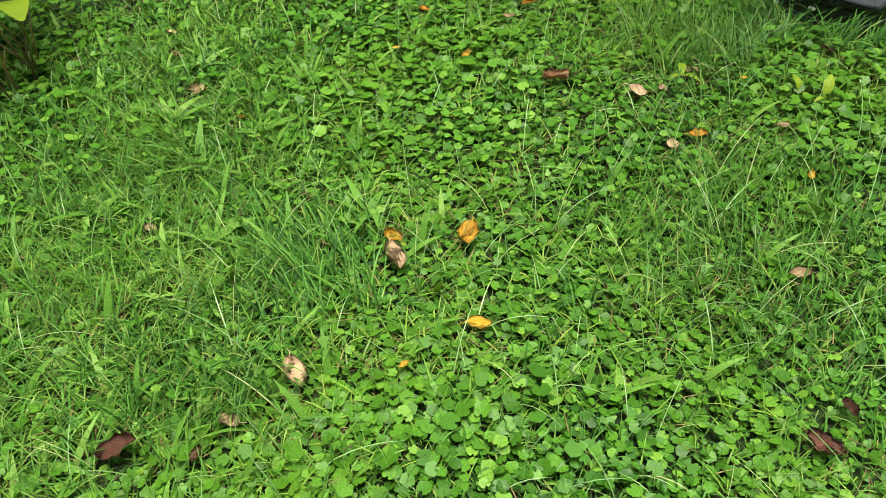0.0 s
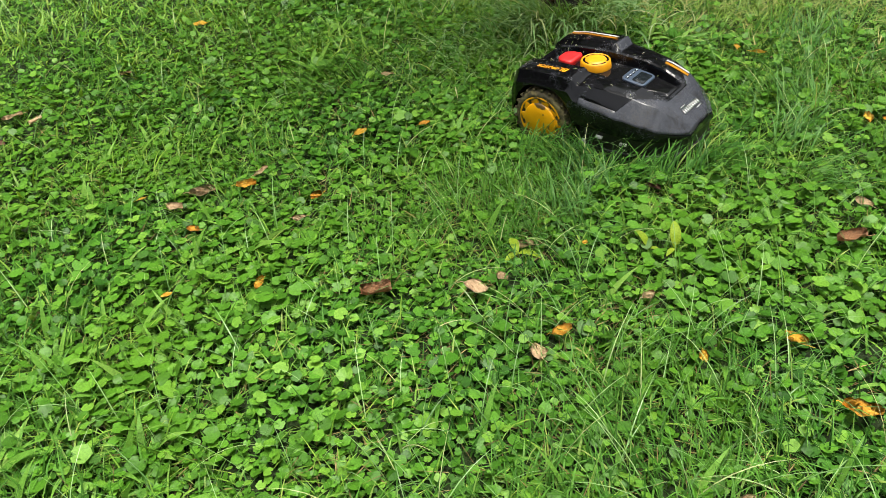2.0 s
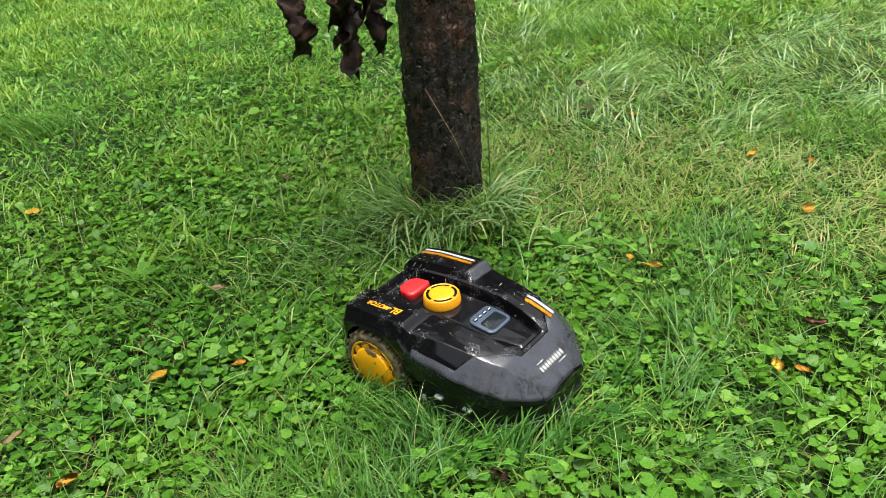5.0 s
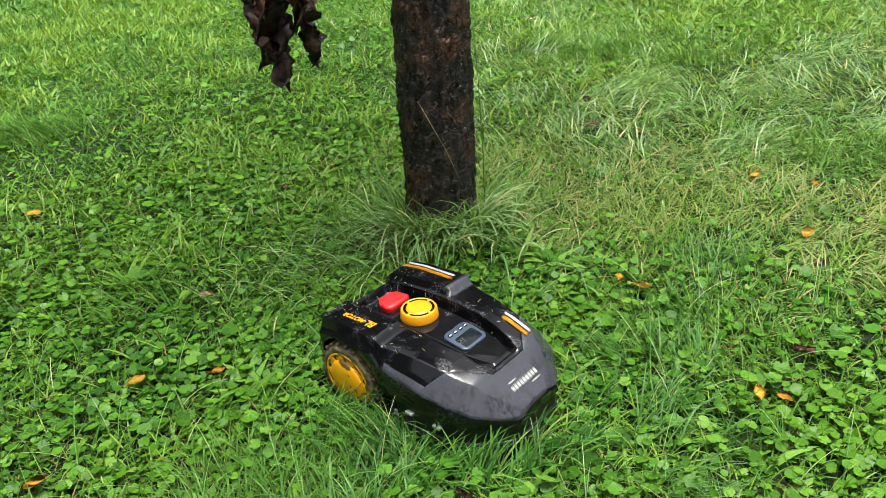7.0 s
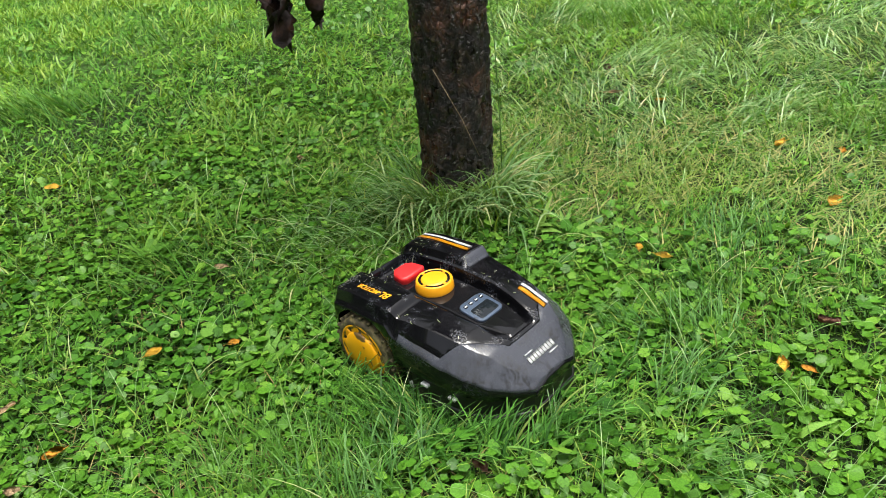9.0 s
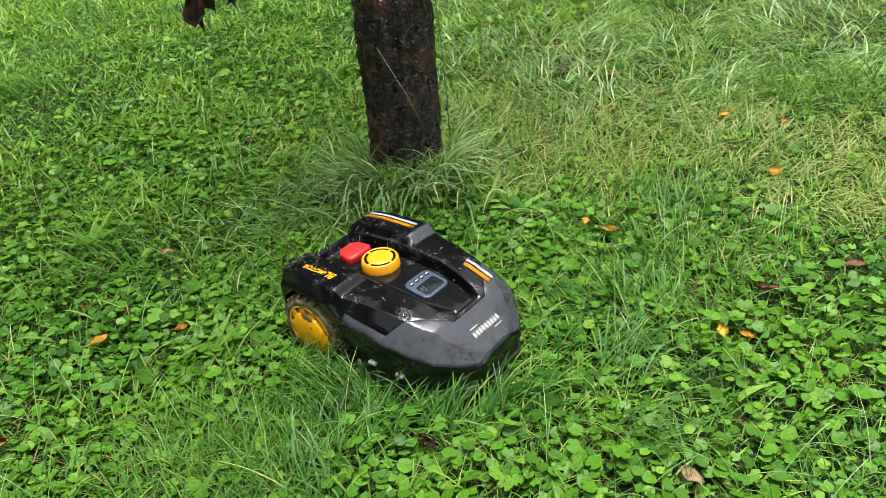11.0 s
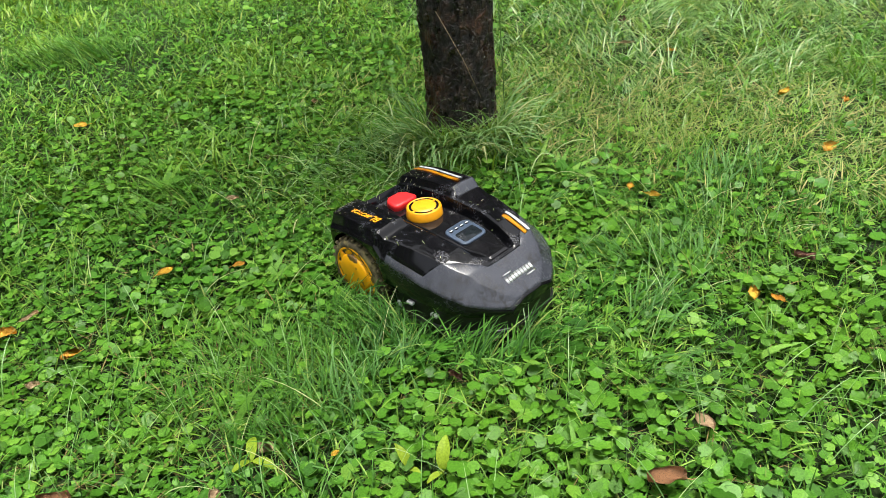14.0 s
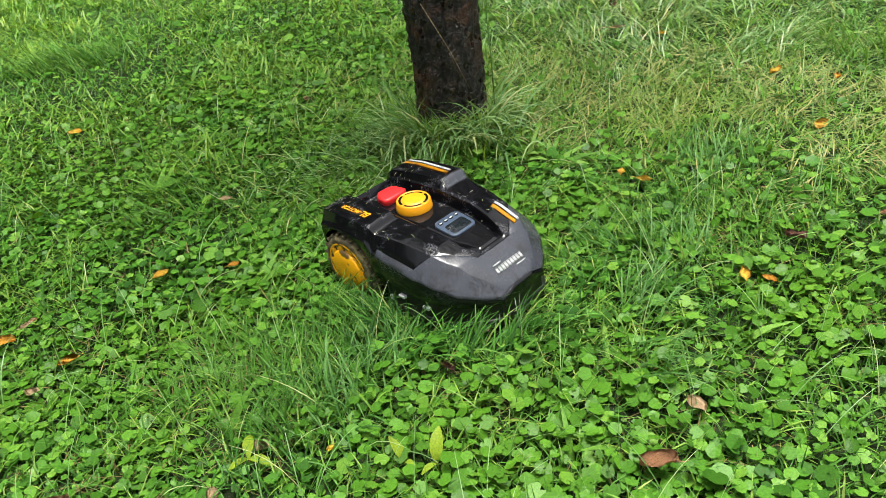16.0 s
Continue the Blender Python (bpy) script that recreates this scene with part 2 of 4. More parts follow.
def box(bm, x0, y0, z0, x1, y1, z1, bevel=0.0):
    made = bmesh.ops.create_cube(bm, size=1)["verts"]
    for v in made:
        v.co = Vector(((x0 + x1) / 2 + v.co.x * (x1 - x0), (y0 + y1) / 2 + v.co.y * (y1 - y0), (z0 + z1) / 2 + v.co.z * (z1 - z0)))
    if bevel:
        edges = list({e for v in made for e in v.link_edges})
        bmesh.ops.bevel(bm, geom=edges, offset=bevel, segments=2, affect="EDGES", profile=0.5)


def lathe(bm, profile, segments=40, matrix=Matrix()):
    """A turned form: (radius, height) pairs round the z axis, then moved by matrix."""
    rings = []
    for r, z in profile:
        rings.append([bm.verts.new(matrix @ Vector((r * math.cos(math.tau * i / segments), r * math.sin(math.tau * i / segments), z))) for i in range(segments)])
    for a, b in zip(rings, rings[1:]):
        for i in range(segments):
            j = (i + 1) % segments
            bm.faces.new((a[i], a[j], b[j], b[i]))
    bm.faces.new(rings[0][::-1])
    bm.faces.new(rings[-1])


def tube(bm, points, radii, sides=10):
    rings = []
    for i, (p, r) in enumerate(zip(points, radii)):
        way = (Vector(points[min(i + 1, len(points) - 1)]) - Vector(points[max(i - 1, 0)])).normalized()
        u = way.cross(Vector((0.3, 0.9, 0.1))).normalized()
        v = way.cross(u)
        rings.append([bm.verts.new(Vector(p) + r * (math.cos(math.tau * k / sides) * u + math.sin(math.tau * k / sides) * v)) for k in range(sides)])
    for a, b in zip(rings, rings[1:]):
        for k in range(sides):
            bm.faces.new((a[k], a[(k + 1) % sides], b[(k + 1) % sides], b[k]))
    bm.faces.new(rings[0][::-1])
    bm.faces.new(rings[-1])


rng = np.random.default_rng(7)
WAVES = [(rng.normal(0, 1, 2), rng.uniform(0, 6.28)) for _ in range(24)]


def patchy(x, y, size, first=0):
    """Smooth random patches between 0 and 1, about size metres wide."""
    total = 0
    for (k, p) in WAVES[first:first + 9]:
        total = total + np.sin((k[0] * x + k[1] * y) * 2.2 / size + p)
    return 0.5 + 0.5 * np.tanh(total / 3.2)


def soil_z(x, y):
    """Height of the soil: a faint cross slope, shallow hollows and a low mound under the tree."""
    x, y = np.asarray(x, dtype=float), np.asarray(y, dtype=float)
    return 0.07 * np.exp(-((x - 0.46) ** 2 + (y - 1.18) ** 2) / 0.09) - 0.062 - 0.06 * np.tanh(x / 4) + 0.12 * np.tanh(y / 4.8) + 0.012 * (patchy(x, y, 0.8, 12) - 0.5)


def blob(x, y, cx, cy, rx, ry, turn=0.0):
    c, s = math.cos(radians(turn)), math.sin(radians(turn))
    u, v = ((x - cx) * c + (y - cy) * s) / rx, (-(x - cx) * s + (y - cy) * c) / ry
    return np.exp(-(u * u + v * v) ** 1.5)


# ---- ground: one sheet to the horizon, finer where the camera passes ----
def ground_sheet():
    steps = np.concatenate([-np.geomspace(4.5, 400, 24)[::-1], np.linspace(-4.4, 4.4, 111), np.geomspace(4.5, 400, 24)])
    gx, gy = np.meshgrid(steps, steps + 1.0, indexing="ij")
    gz = soil_z(gx, gy) + 0.01 * (patchy(gx, gy, 0.12, 3) - 0.5)
    n = len(steps)
    i = np.arange(n * n).reshape(n, n)
    a, b, c, d = i[:-1, :-1].ravel(), i[1:, :-1].ravel(), i[1:, 1:].ravel(), i[:-1, 1:].ravel()
    me = mesh_of("ground", np.stack([gx.ravel(), gy.ravel(), gz.ravel()], 1), np.concatenate([np.stack([a, b, c], 1), np.stack([a, c, d], 1)]))
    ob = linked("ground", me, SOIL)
    tagged(ob, "damp mossy soil under a rough lawn, colour darkened for shade between leaves", "ground", "", "structure")


ground_sheet()

MOWER_AT = (0.132, 0.386)
MOWER_YAW = -63.6
MOWER_Z = -0.055
TREE_AT = (0.46, 1.22)


def clear_of_things(x, y, margin=0.0):
    c, s = math.cos(radians(MOWER_YAW)), math.sin(radians(MOWER_YAW))
    u = (x - MOWER_AT[0]) * c + (y - MOWER_AT[1]) * s
    v = -(x - MOWER_AT[0]) * s + (y - MOWER_AT[1]) * c
    nose = 0.19 - np.clip(u - 0.1, 0, 1) * 0.5
    under = (u > -0.285 - margin) & (u < 0.275 + margin) & (np.abs(v) < nose + margin)
    trunk = (x - TREE_AT[0]) ** 2 + (y - TREE_AT[1]) ** 2 < 0.125 ** 2
    return ~(under | trunk)


# ---- where fallen leaves lie: x, y, length ----
YELLOW_LEAVES = [(-0.63, 0.77, 0.056), (-0.42, 0.71, 0.044), (-0.95, 2.08, 0.07), (1.6, 1.62, 0.06), (1.84, 0.84, 0.05), (1.53, 0.56, 0.075), (0.84, 0.53, 0.065), (0.81, 0.0, 0.05), (0.85, -0.04, 0.04), (-0.87, 0.47, 0.055),
                 (-1.05, 0.64, 0.065), (-0.3, -0.11, 0.025), (-1.12, 0.16, 0.045), (0.34, -0.66, 0.055), (-1.24, 0.5, 0.045), (-1.36, 0.74, 0.04), (-1.35, 0.22, 0.04), (-0.08, -0.63, 0.065), (-0.11, -0.84, 0.08),
                 (-0.52, -0.36, 0.055), (-1.83, -0.08, 0.045), (-1.2, -0.96, 0.065), (-1.37, -1.06, 0.03), (-0.29, -0.58, 0.035), (1.7, 1.0, 0.06), (-1.19, -0.68, 0.095), (-1.38, -0.67, 0.065), (0.8, 0.6, 0.045)]
TAN_LEAVES = [(1.47, 1.81, 0.1), (0.01, 1.85, 0.055), (1.99, 1.49, 0.06), (-0.44, -0.03, 0.06), (0.45, -0.32, 0.06), (-0.55, -0.12, 0.045), (-0.63, -0.13, 0.07), (-0.99, 0.69, 0.055), (-1.18, 0.69, 0.085), (-0.95, 0.39, 0.045),
              (0.14, 0.1, 0.043), (-0.28, -0.36, 0.045), (-1.27, 0.63, 0.065), (-1.31, 1.71, 0.06), (-1.99, 0.09, 0.095), (-1.6, -1.06, 0.085), (-1.73, -1.16, 0.065), (-0.6, -0.39, 0.075), (-0.45, -0.9, 0.055),
              (-2.01, -0.55, 0.045), (-2.14, 0.48, 0.05), (-0.4, 1.12, 0.05), (2.27, 3.86, 0.085), (-1.38, -0.74, 0.09), (-1.74, 1.57, 0.085), (-1.66, 1.48, 0.08)]
RUST_LEAVES = [(-0.86, -0.03, 0.085), (0.29, -0.43, 0.08), (1.31, 0.05, 0.065)]
BROWN_LEAVES = [(0.01, 0.02, 0.055), (1.02, 0.07, 0.06), (1.62, 2.09, 0.066), (-1.94, -1.21, 0.085), (-0.58, -1.33, 0.078), (-0.5, -1.26, 0.05), (-2.09, 0.3, 0.055), (-1.78, -1.24, 0.04), (-1.78, 1.37, 0.055)]


def open_over_leaves(x, y, reach=0.5):
    """False for plants that would stand over or just before a fallen leaf."""
    free = np.ones(len(x), dtype=bool)
    for lx, ly, size in YELLOW_LEAVES + TAN_LEAVES + RUST_LEAVES + BROWN_LEAVES:
        free &= ((x - lx) / (reach * size + 0.006)) ** 2 + ((y - ly + 0.3 * size + 0.008) / (reach * size + 0.018)) ** 2 > 1
    return free


# ---- plant cover ----
def away(x, y):
    """Distance from the mown strip along which the lawn is looked at closely."""
    ax, ay, bx, by = -1.2, -0.8, 0.35, 0.6
    t = np.clip(((x - ax) * (bx - ax) + (y - ay) * (by - ay)) / ((bx - ax) ** 2 + (by - ay) ** 2), 0, 1)
    return np.hypot(x - ax - t * (bx - ax), y - ay - t * (by - ay))


def dry_zone(x, y):
    x, y = x + 0.5 * (patchy(x, y, 0.3, 2) - 0.5), y + 0.5 * (patchy(x, y, 0.26, 11) - 0.5)
    return (0.62 + 0.5 * patchy(x, y, 0.3, 5)) * np.clip(blob(x, y, 1.4, 0.95, 1.15, 0.5, -42) + 0.7 * blob(x, y, 2.5, 0.3, 0.9, 0.5, -30), 0, 1)


def meadow_zone(x, y):
    return np.clip(blob(x, y, 2.2, 1.85, 1.45, 0.95, -35) + blob(x, y, 2.1, 3.2, 0.7, 0.45) + blob(x, y, 4.2, 2.2, 1.2, 0.9) + 0.6 * blob(x, y, 3.0, 4.6, 1.6, 1.2), 0, 1)


def grass_zone(x, y):
    strip = blob(x, y, -0.27, 0.15, 0.34, 0.12, 45) + blob(x, y, -0.48, 0.27, 0.2, 0.12, 20)
    return np.clip(strip + 0.9 * blob(x, y, -0.5, -0.76, 0.42, 0.36) + 0.9 * blob(x, y, -2.1, -0.4, 0.5, 1.0) + 0.35 * blob(x, y, 0.35, 1.15, 0.42, 0.25)
                   + 0.5 * blob(x, y, 0.95, 0.25, 0.3, 0.25), 0, 1)


def scatter(per_m2, weight, seed, reach=7.0, fall=1.35):
    """Random places, weight(x, y) of per_m2 near the strip and fewer with distance."""
    r = np.random.default_rng(seed)
    x0, x1, y0, y1 = -4.0, 5.8, -2.9, 8.4
    n = int(per_m2 * (x1 - x0) * (y1 - y0))
    x, y = r.uniform(x0, x1, n), r.uniform(y0, y1, n)
    d = away(x, y)
    keep = r.uniform(0, 1, n) < weight(x, y) * np.minimum(1, (1.25 / np.maximum(d, 0.1)) ** fall) * (d < reach)
    inset = np.minimum(np.minimum(x - x0, x1 - x), np.minimum(y - y0, y1 - y)) + 0.5 * (patchy(x, y, 0.5, 1) - 0.5)
    keep = keep & (r.uniform(0, 1, n) < np.clip(inset / 0.9, 0, 1))
    return x[keep], y[keep], r


def blades(name, x, y, z, r, length, width, lean0, bend, azimuth, mat, label, parent=None, segments=4):
    """Blades of grass, each a tapered strip of its own that arches over."""
    n = len(x)
    s = np.linspace(0, 1, segments + 1)
    theta = lean0[:, None] + bend[:, None] * s[None, :] ** 1.3
    step = length[:, None] / segments
    out = np.concatenate([np.zeros((n, 1)), np.cumsum(np.sin(theta[:, 1:]) * step, 1)], 1)
    up = np.concatenate([np.zeros((n, 1)), np.cumsum(np.cos(theta[:, 1:]) * step, 1)], 1)
    cx, cy = np.cos(azimuth)[:, None], np.sin(azimuth)[:, None]
    px, py, pz = x[:, None] + out * cx, y[:, None] + out * cy, z[:, None] + up
    floor = soil_z(px.ravel(), py.ravel()).reshape(px.shape) + 0.004
    pz = np.maximum(pz, floor)
    twist = azimuth + math.pi / 2 + r.normal(0, 0.5, n)
    half = width[:, None] / 2 * np.maximum(0.0, (1 - s[None, :] ** 2.2)) * (0.7 + 0.3 * np.minimum(1, s[None, :] * 4))
    wx, wy = np.cos(twist)[:, None] * half, np.sin(twist)[:, None] * half
    k = segments
    left = np.stack([px - wx, py - wy, pz], 2)[:, :k]
    right = np.stack([px + wx, py + wy, pz + half * 0.35], 2)[:, :k]
    tip = np.stack([px[:, k], py[:, k], pz[:, k]], 1)[:, None]
    verts = np.concatenate([left, right, tip], 1)
    tris = []
    for i in range(k - 1):
        tris += [(i, k + i, k + i + 1), (i, k + i + 1, i + 1)]
    tris.append((k - 1, 2 * k - 1, 2 * k))
    tris = (np.array(tris)[None] + (np.arange(n) * (2 * k + 1))[:, None, None]).reshape(-1, 3)
    ob = linked(name, mesh_of(name, verts.reshape(-1, 3), tris), mat, parent)
    tagged(ob, label, "grass" if parent is None else "", "", "stuff")
    return ob


def turns(tilt, tilt_way, spin):
    """Rotation matrices: spin about z, then tip by tilt towards tilt_way."""
    n = len(tilt)
    c, s = np.cos(spin), np.sin(spin)
    o, i = np.zeros(n), np.ones(n)
    a = np.stack([np.stack([c, -s, o], 1), np.stack([s, c, o], 1), np.stack([o, o, i], 1)], 1)
    ax, ay = -np.sin(tilt_way), np.cos(tilt_way)
    ct, st = np.cos(tilt), np.sin(tilt)
    b = np.stack([np.stack([ct + ax * ax * (1 - ct), ax * ay * (1 - ct), ay * st], 1),
                  np.stack([ax * ay * (1 - ct), ct + ay * ay * (1 - ct), -ax * st], 1),
                  np.stack([-ay * st, ax * st, ct], 1)], 1)
    return b @ a


def ivy(name, x, y, z, r, radius, height, mat, label, rim=25):
    """Round crenate leaves, notched at the stalk and folded along the midrib, each on a stalk."""
    n = len(x)
    ang = np.radians(np.linspace(-163, 163, rim))
    teeth = 0.045 * np.cos(ang * 11) if rim > 14 else 0.0
    rr = 1.0 + teeth + 0.06 * np.cos(ang * 5) - 0.05 * np.cos(ang)
    leaf = np.stack([np.cos(ang) * rr + 0.22, np.sin(ang) * rr * 1.06, 0.15 * np.abs(np.sin(ang)) + 0.05 * np.cos(ang * 5)], 1)
    leaf = np.concatenate([[[-0.3, 0, -0.06]], leaf])
    tri = np.array([(0, i + 1, i + 2) for i in range(rim - 1)])
    spin = r.uniform(0, math.tau, n)
    m = turns(np.abs(r.normal(0.27, 0.25, n)), r.uniform(0, math.tau, n), spin)
    cup = r.uniform(-0.5, 1.7, n)
    local = leaf[None] * np.stack([radius, radius * r.uniform(0.88, 1.12, n), radius * cup], 1)[:, None]
    top = np.stack([x, y, z + height], 1)
    verts = np.einsum("nij,nkj->nki", m, local) + top[:, None]
    foot = np.stack([x - 0.5 * height * np.cos(spin) + r.normal(0, 0.008, n), y - 0.5 * height * np.sin(spin) + r.normal(0, 0.008, n), z - 0.002], 1)
    side = np.stack([-np.sin(spin), np.cos(spin), np.zeros(n)], 1) * 0.0009
    stalk = np.stack([foot - side, foot + side], 1)
    verts = np.concatenate([verts, stalk], 1)
    k = rim + 1
    tri = np.concatenate([tri, [(0, k, k + 1)]])
    tris = (tri[None] + (np.arange(n) * (k + 2))[:, None, None]).reshape(-1, 3)
    ob = linked(name, mesh_of(name, verts.reshape(-1, 3), tris), mat)
    tagged(ob, label, "ground cover", "", "stuff")


def ivy_weight(x, y):
    w = 0.32 + 0.75 * patchy(x, y, 0.55) + 0.5 * blob(x, y, -1.1, -0.75, 0.75, 0.6) + 0.4 * blob(x, y, -0.1, 0.8, 0.45, 0.3)
    far = np.clip((y - 0.45 * x - 1.9) / 1.2, 0, 1)
    w = w * (1 - 0.55 * far * patchy(x, y, 0.7, 10) - 0.3 * far)
    w = w * (1 - 0.85 * blob(x, y, 1.75, 1.55, 1.1, 0.75, -40)) * (1 - 0.8 * blob(x, y, 1.2, 0.82, 0.95, 0.46, -40))
    return np.clip(w * (1 - 0.85 * dry_zone(x, y)) * (1 - 0.9 * meadow_zone(x, y)) * (1 - 0.72 * grass_zone(x, y)), 0.02, 1)


def plant_cover():
    x, y, r = scatter(3350, ivy_weight, 11)
    ok = clear_of_things(x, y, 0.01)
    x, y = x[ok], y[ok]
    d = away(x, y)
    big = patchy(x, y, 0.7, 5)
    radius = (0.0064 + 0.0105 * r.beta(1.6, 2.3, len(x)) + 0.0036 * big) * np.where(r.uniform(0, 1, len(x)) < 0.06, 1.4, 1.0) * (0.88 + 0.08 * np.clip(d - 1.2, 0, 4)) * (1 - 0.06 * blob(x, y, -1.1, -0.95, 0.8, 0.6))
    # larger leaves stand higher
    height = 0.010 + (0.030 * r.beta(2.2, 1.8, len(x)) + 1.5 * (radius - 0.006)) * (0.6 + 0.7 * big)
    height = np.where(open_over_leaves(x, y, 0.6), height, np.minimum(height, 0.014))
    near = d < 1.15
    for name, mask, rim, label in (("ground_ivy", near, 25, "round scalloped green leaves of creeping ground ivy covering the lawn"),
                                   ("distant_ground_ivy", ~near, 11, "low green ground ivy leaves spreading under and behind the tree")):
        ivy(name, x[mask], y[mask], soil_z(x[mask], y[mask]), r, radius[mask], height[mask], IVY, label, rim)

    # small young leaves fill the gaps close to the soil
    x, y, r = scatter(3000, lambda a, b: 0.35 + 0.65 * ivy_weight(a, b), 38, 2.4, 1.5)
    ok = clear_of_things(x, y, 0.01)
    x, y = x[ok], y[ok]
    n = len(x)
    ivy("young_ground_ivy", x, y, soil_z(x, y), r, r.uniform(0.0045, 0.0095, n), r.uniform(0.006, 0.026, n), IVY, "small young ground ivy leaves low in the lawn", 9)

    x, y, r = scatter(5000, lambda a, b: np.clip(0.42 - 0.22 * blob(a, b, -1.1, -0.7, 0.8, 0.7) + 0.4 * patchy(a, b, 0.4, 7) + 0.8 * grass_zone(a, b) - 0.4 * meadow_zone(a, b) - 0.2 * dry_zone(a, b), 0.06, 1), 12)
    ok = clear_of_things(x, y) & open_over_leaves(x, y)
    x, y = x[ok], y[ok]
    n = len(x)
    g = grass_zone(x, y)
    d = away(x, y)
    blades("lawn_grass", x, y, soil_z(x, y), r, r.uniform(0.045, 0.105, n) * (1 + 0.6 * g), r.uniform(0.0026, 0.0062, n) * (1 + 0.14 * np.clip(d - 1.2, 0, 5)),
           np.abs(r.normal(0.35, 0.3, n)), r.uniform(0.3, 1.7, n), r.uniform(0, math.tau, n) * (1 - 0.4 * g) + 0.4 * g * 0.8, GRASS, "fresh green lawn grass blades between the ground ivy", segments=3)

    # long grass lies over in swathes that share a direction
    x, y, r = scatter(3900, lambda a, b: np.clip(meadow_zone(a, b) * (0.5 + 0.7 * patchy(a, b, 0.4, 2)), 0, 1), 13, 7.0, 0.8)
    ok = open_over_leaves(x, y)
    x, y = x[ok], y[ok]
    n = len(x)
    blades("long_meadow_grass", x, y, soil_z(x, y), r, r.uniform(0.07, 0.21, n) * (0.55 + 0.45 * meadow_zone(x, y)), r.uniform(0.0045, 0.0095, n), r.uniform(0.5, 1.2, n), r.uniform(0.4, 1.1, n),
           3.5 + 2.6 * (patchy(x, y, 0.32, 9) - 0.5) * 2 + r.normal(0, 0.85, n), MEADOW, "long unmown bluish green grass lying over in swathes", segments=5)

    # cut grass lies matted, tuft by tuft, with gaps between
    x, y, r = scatter(4600, lambda a, b: np.clip(dry_zone(a, b) * 1.1 + 0.12 * meadow_zone(a, b), 0, 1) * (0.35 + 0.85 * patchy(a, b, 0.1, 4)), 14, 7.0, 0.8)
    ok = clear_of_things(x, y, 0.02) & open_over_leaves(x, y)
    x, y = x[ok], y[ok]
    n = len(x)
    blades("dry_grass", x, y, soil_z(x, y) + r.uniform(0, 0.045, n), r, r.uniform(0.04, 0.12, n), r.uniform(0.0026, 0.0058, n), r.uniform(0.9, 1.6, n), r.uniform(-0.1, 0.4, n),
           9.0 * patchy(x, y, 0.12, 10) + r.normal(0, 0.7, n), STRAW, "dry yellowish cut grass lying matted beside the tree", segments=3)

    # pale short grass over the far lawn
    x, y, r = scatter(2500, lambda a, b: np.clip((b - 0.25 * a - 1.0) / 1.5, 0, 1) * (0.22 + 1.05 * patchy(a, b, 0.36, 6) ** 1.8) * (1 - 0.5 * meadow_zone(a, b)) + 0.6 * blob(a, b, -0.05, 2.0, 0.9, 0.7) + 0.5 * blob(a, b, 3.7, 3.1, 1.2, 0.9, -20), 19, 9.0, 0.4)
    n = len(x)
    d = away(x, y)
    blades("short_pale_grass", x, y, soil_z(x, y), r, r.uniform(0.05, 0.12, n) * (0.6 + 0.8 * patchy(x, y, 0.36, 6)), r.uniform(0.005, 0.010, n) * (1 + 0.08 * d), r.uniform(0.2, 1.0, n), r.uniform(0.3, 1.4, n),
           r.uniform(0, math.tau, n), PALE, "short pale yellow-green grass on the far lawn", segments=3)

    # close mid-green turf under it, in low mounds
    x, y, r = scatter(2400, lambda a, b: np.clip((b - 0.25 * a - 1.15) / 1.0, 0, 1) * (0.35 + 0.65 * patchy(a, b, 0.3, 13)) * (1 - 0.7 * meadow_zone(a, b)) * (1 - 0.7 * dry_zone(a, b)), 37, 9.0, 0.55)
    n = len(x)
    d = away(x, y)
    blades("far_lawn_turf", x, y, soil_z(x, y), r, r.uniform(0.04, 0.08, n) * (0.5 + 1.0 * patchy(x, y, 0.3, 13)), r.uniform(0.005, 0.009, n) * (1 + 0.1 * d), r.uniform(0.4, 1.2, n), r.uniform(0.2, 1.2, n),
           r.uniform(0, math.tau, n), GRASS, "close mid-green turf of the far lawn", segments=2)

    # fresh short yellow-green blades between the ivy leaves; pale colour also stands for sunlight
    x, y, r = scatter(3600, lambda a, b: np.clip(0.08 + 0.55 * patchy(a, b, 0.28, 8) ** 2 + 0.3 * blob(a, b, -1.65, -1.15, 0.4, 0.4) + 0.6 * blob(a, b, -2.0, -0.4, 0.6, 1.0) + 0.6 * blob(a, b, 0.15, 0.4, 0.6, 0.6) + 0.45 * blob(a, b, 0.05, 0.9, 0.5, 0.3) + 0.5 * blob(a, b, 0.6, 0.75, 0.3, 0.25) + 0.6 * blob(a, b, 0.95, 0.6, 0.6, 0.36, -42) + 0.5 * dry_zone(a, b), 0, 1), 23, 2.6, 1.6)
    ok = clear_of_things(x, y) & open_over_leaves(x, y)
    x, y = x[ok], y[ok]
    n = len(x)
    blades("sunlit_bright_grass", x, y, soil_z(x, y) + 0.01, r, r.uniform(0.045, 0.1, n), r.uniform(0.0028, 0.0058, n), r.uniform(0.3, 1.1, n), r.uniform(0.3, 1.3, n),
           r.uniform(0, math.tau, n), PALE, "bright yellow-green grass blades between the ivy leaves, pale as if sunlit", segments=3)

    # dead brown stems and clippings low among the leaves
    x, y, r = scatter(2600, lambda a, b: np.clip(patchy(a, b, 0.16, 3) ** 2 * 0.8 + 0.3 * grass_zone(a, b), 0, 1), 29, 2.0, 1.6)
    ok = clear_of_things(x, y, 0.02)
    x, y = x[ok], y[ok]
    n = len(x)
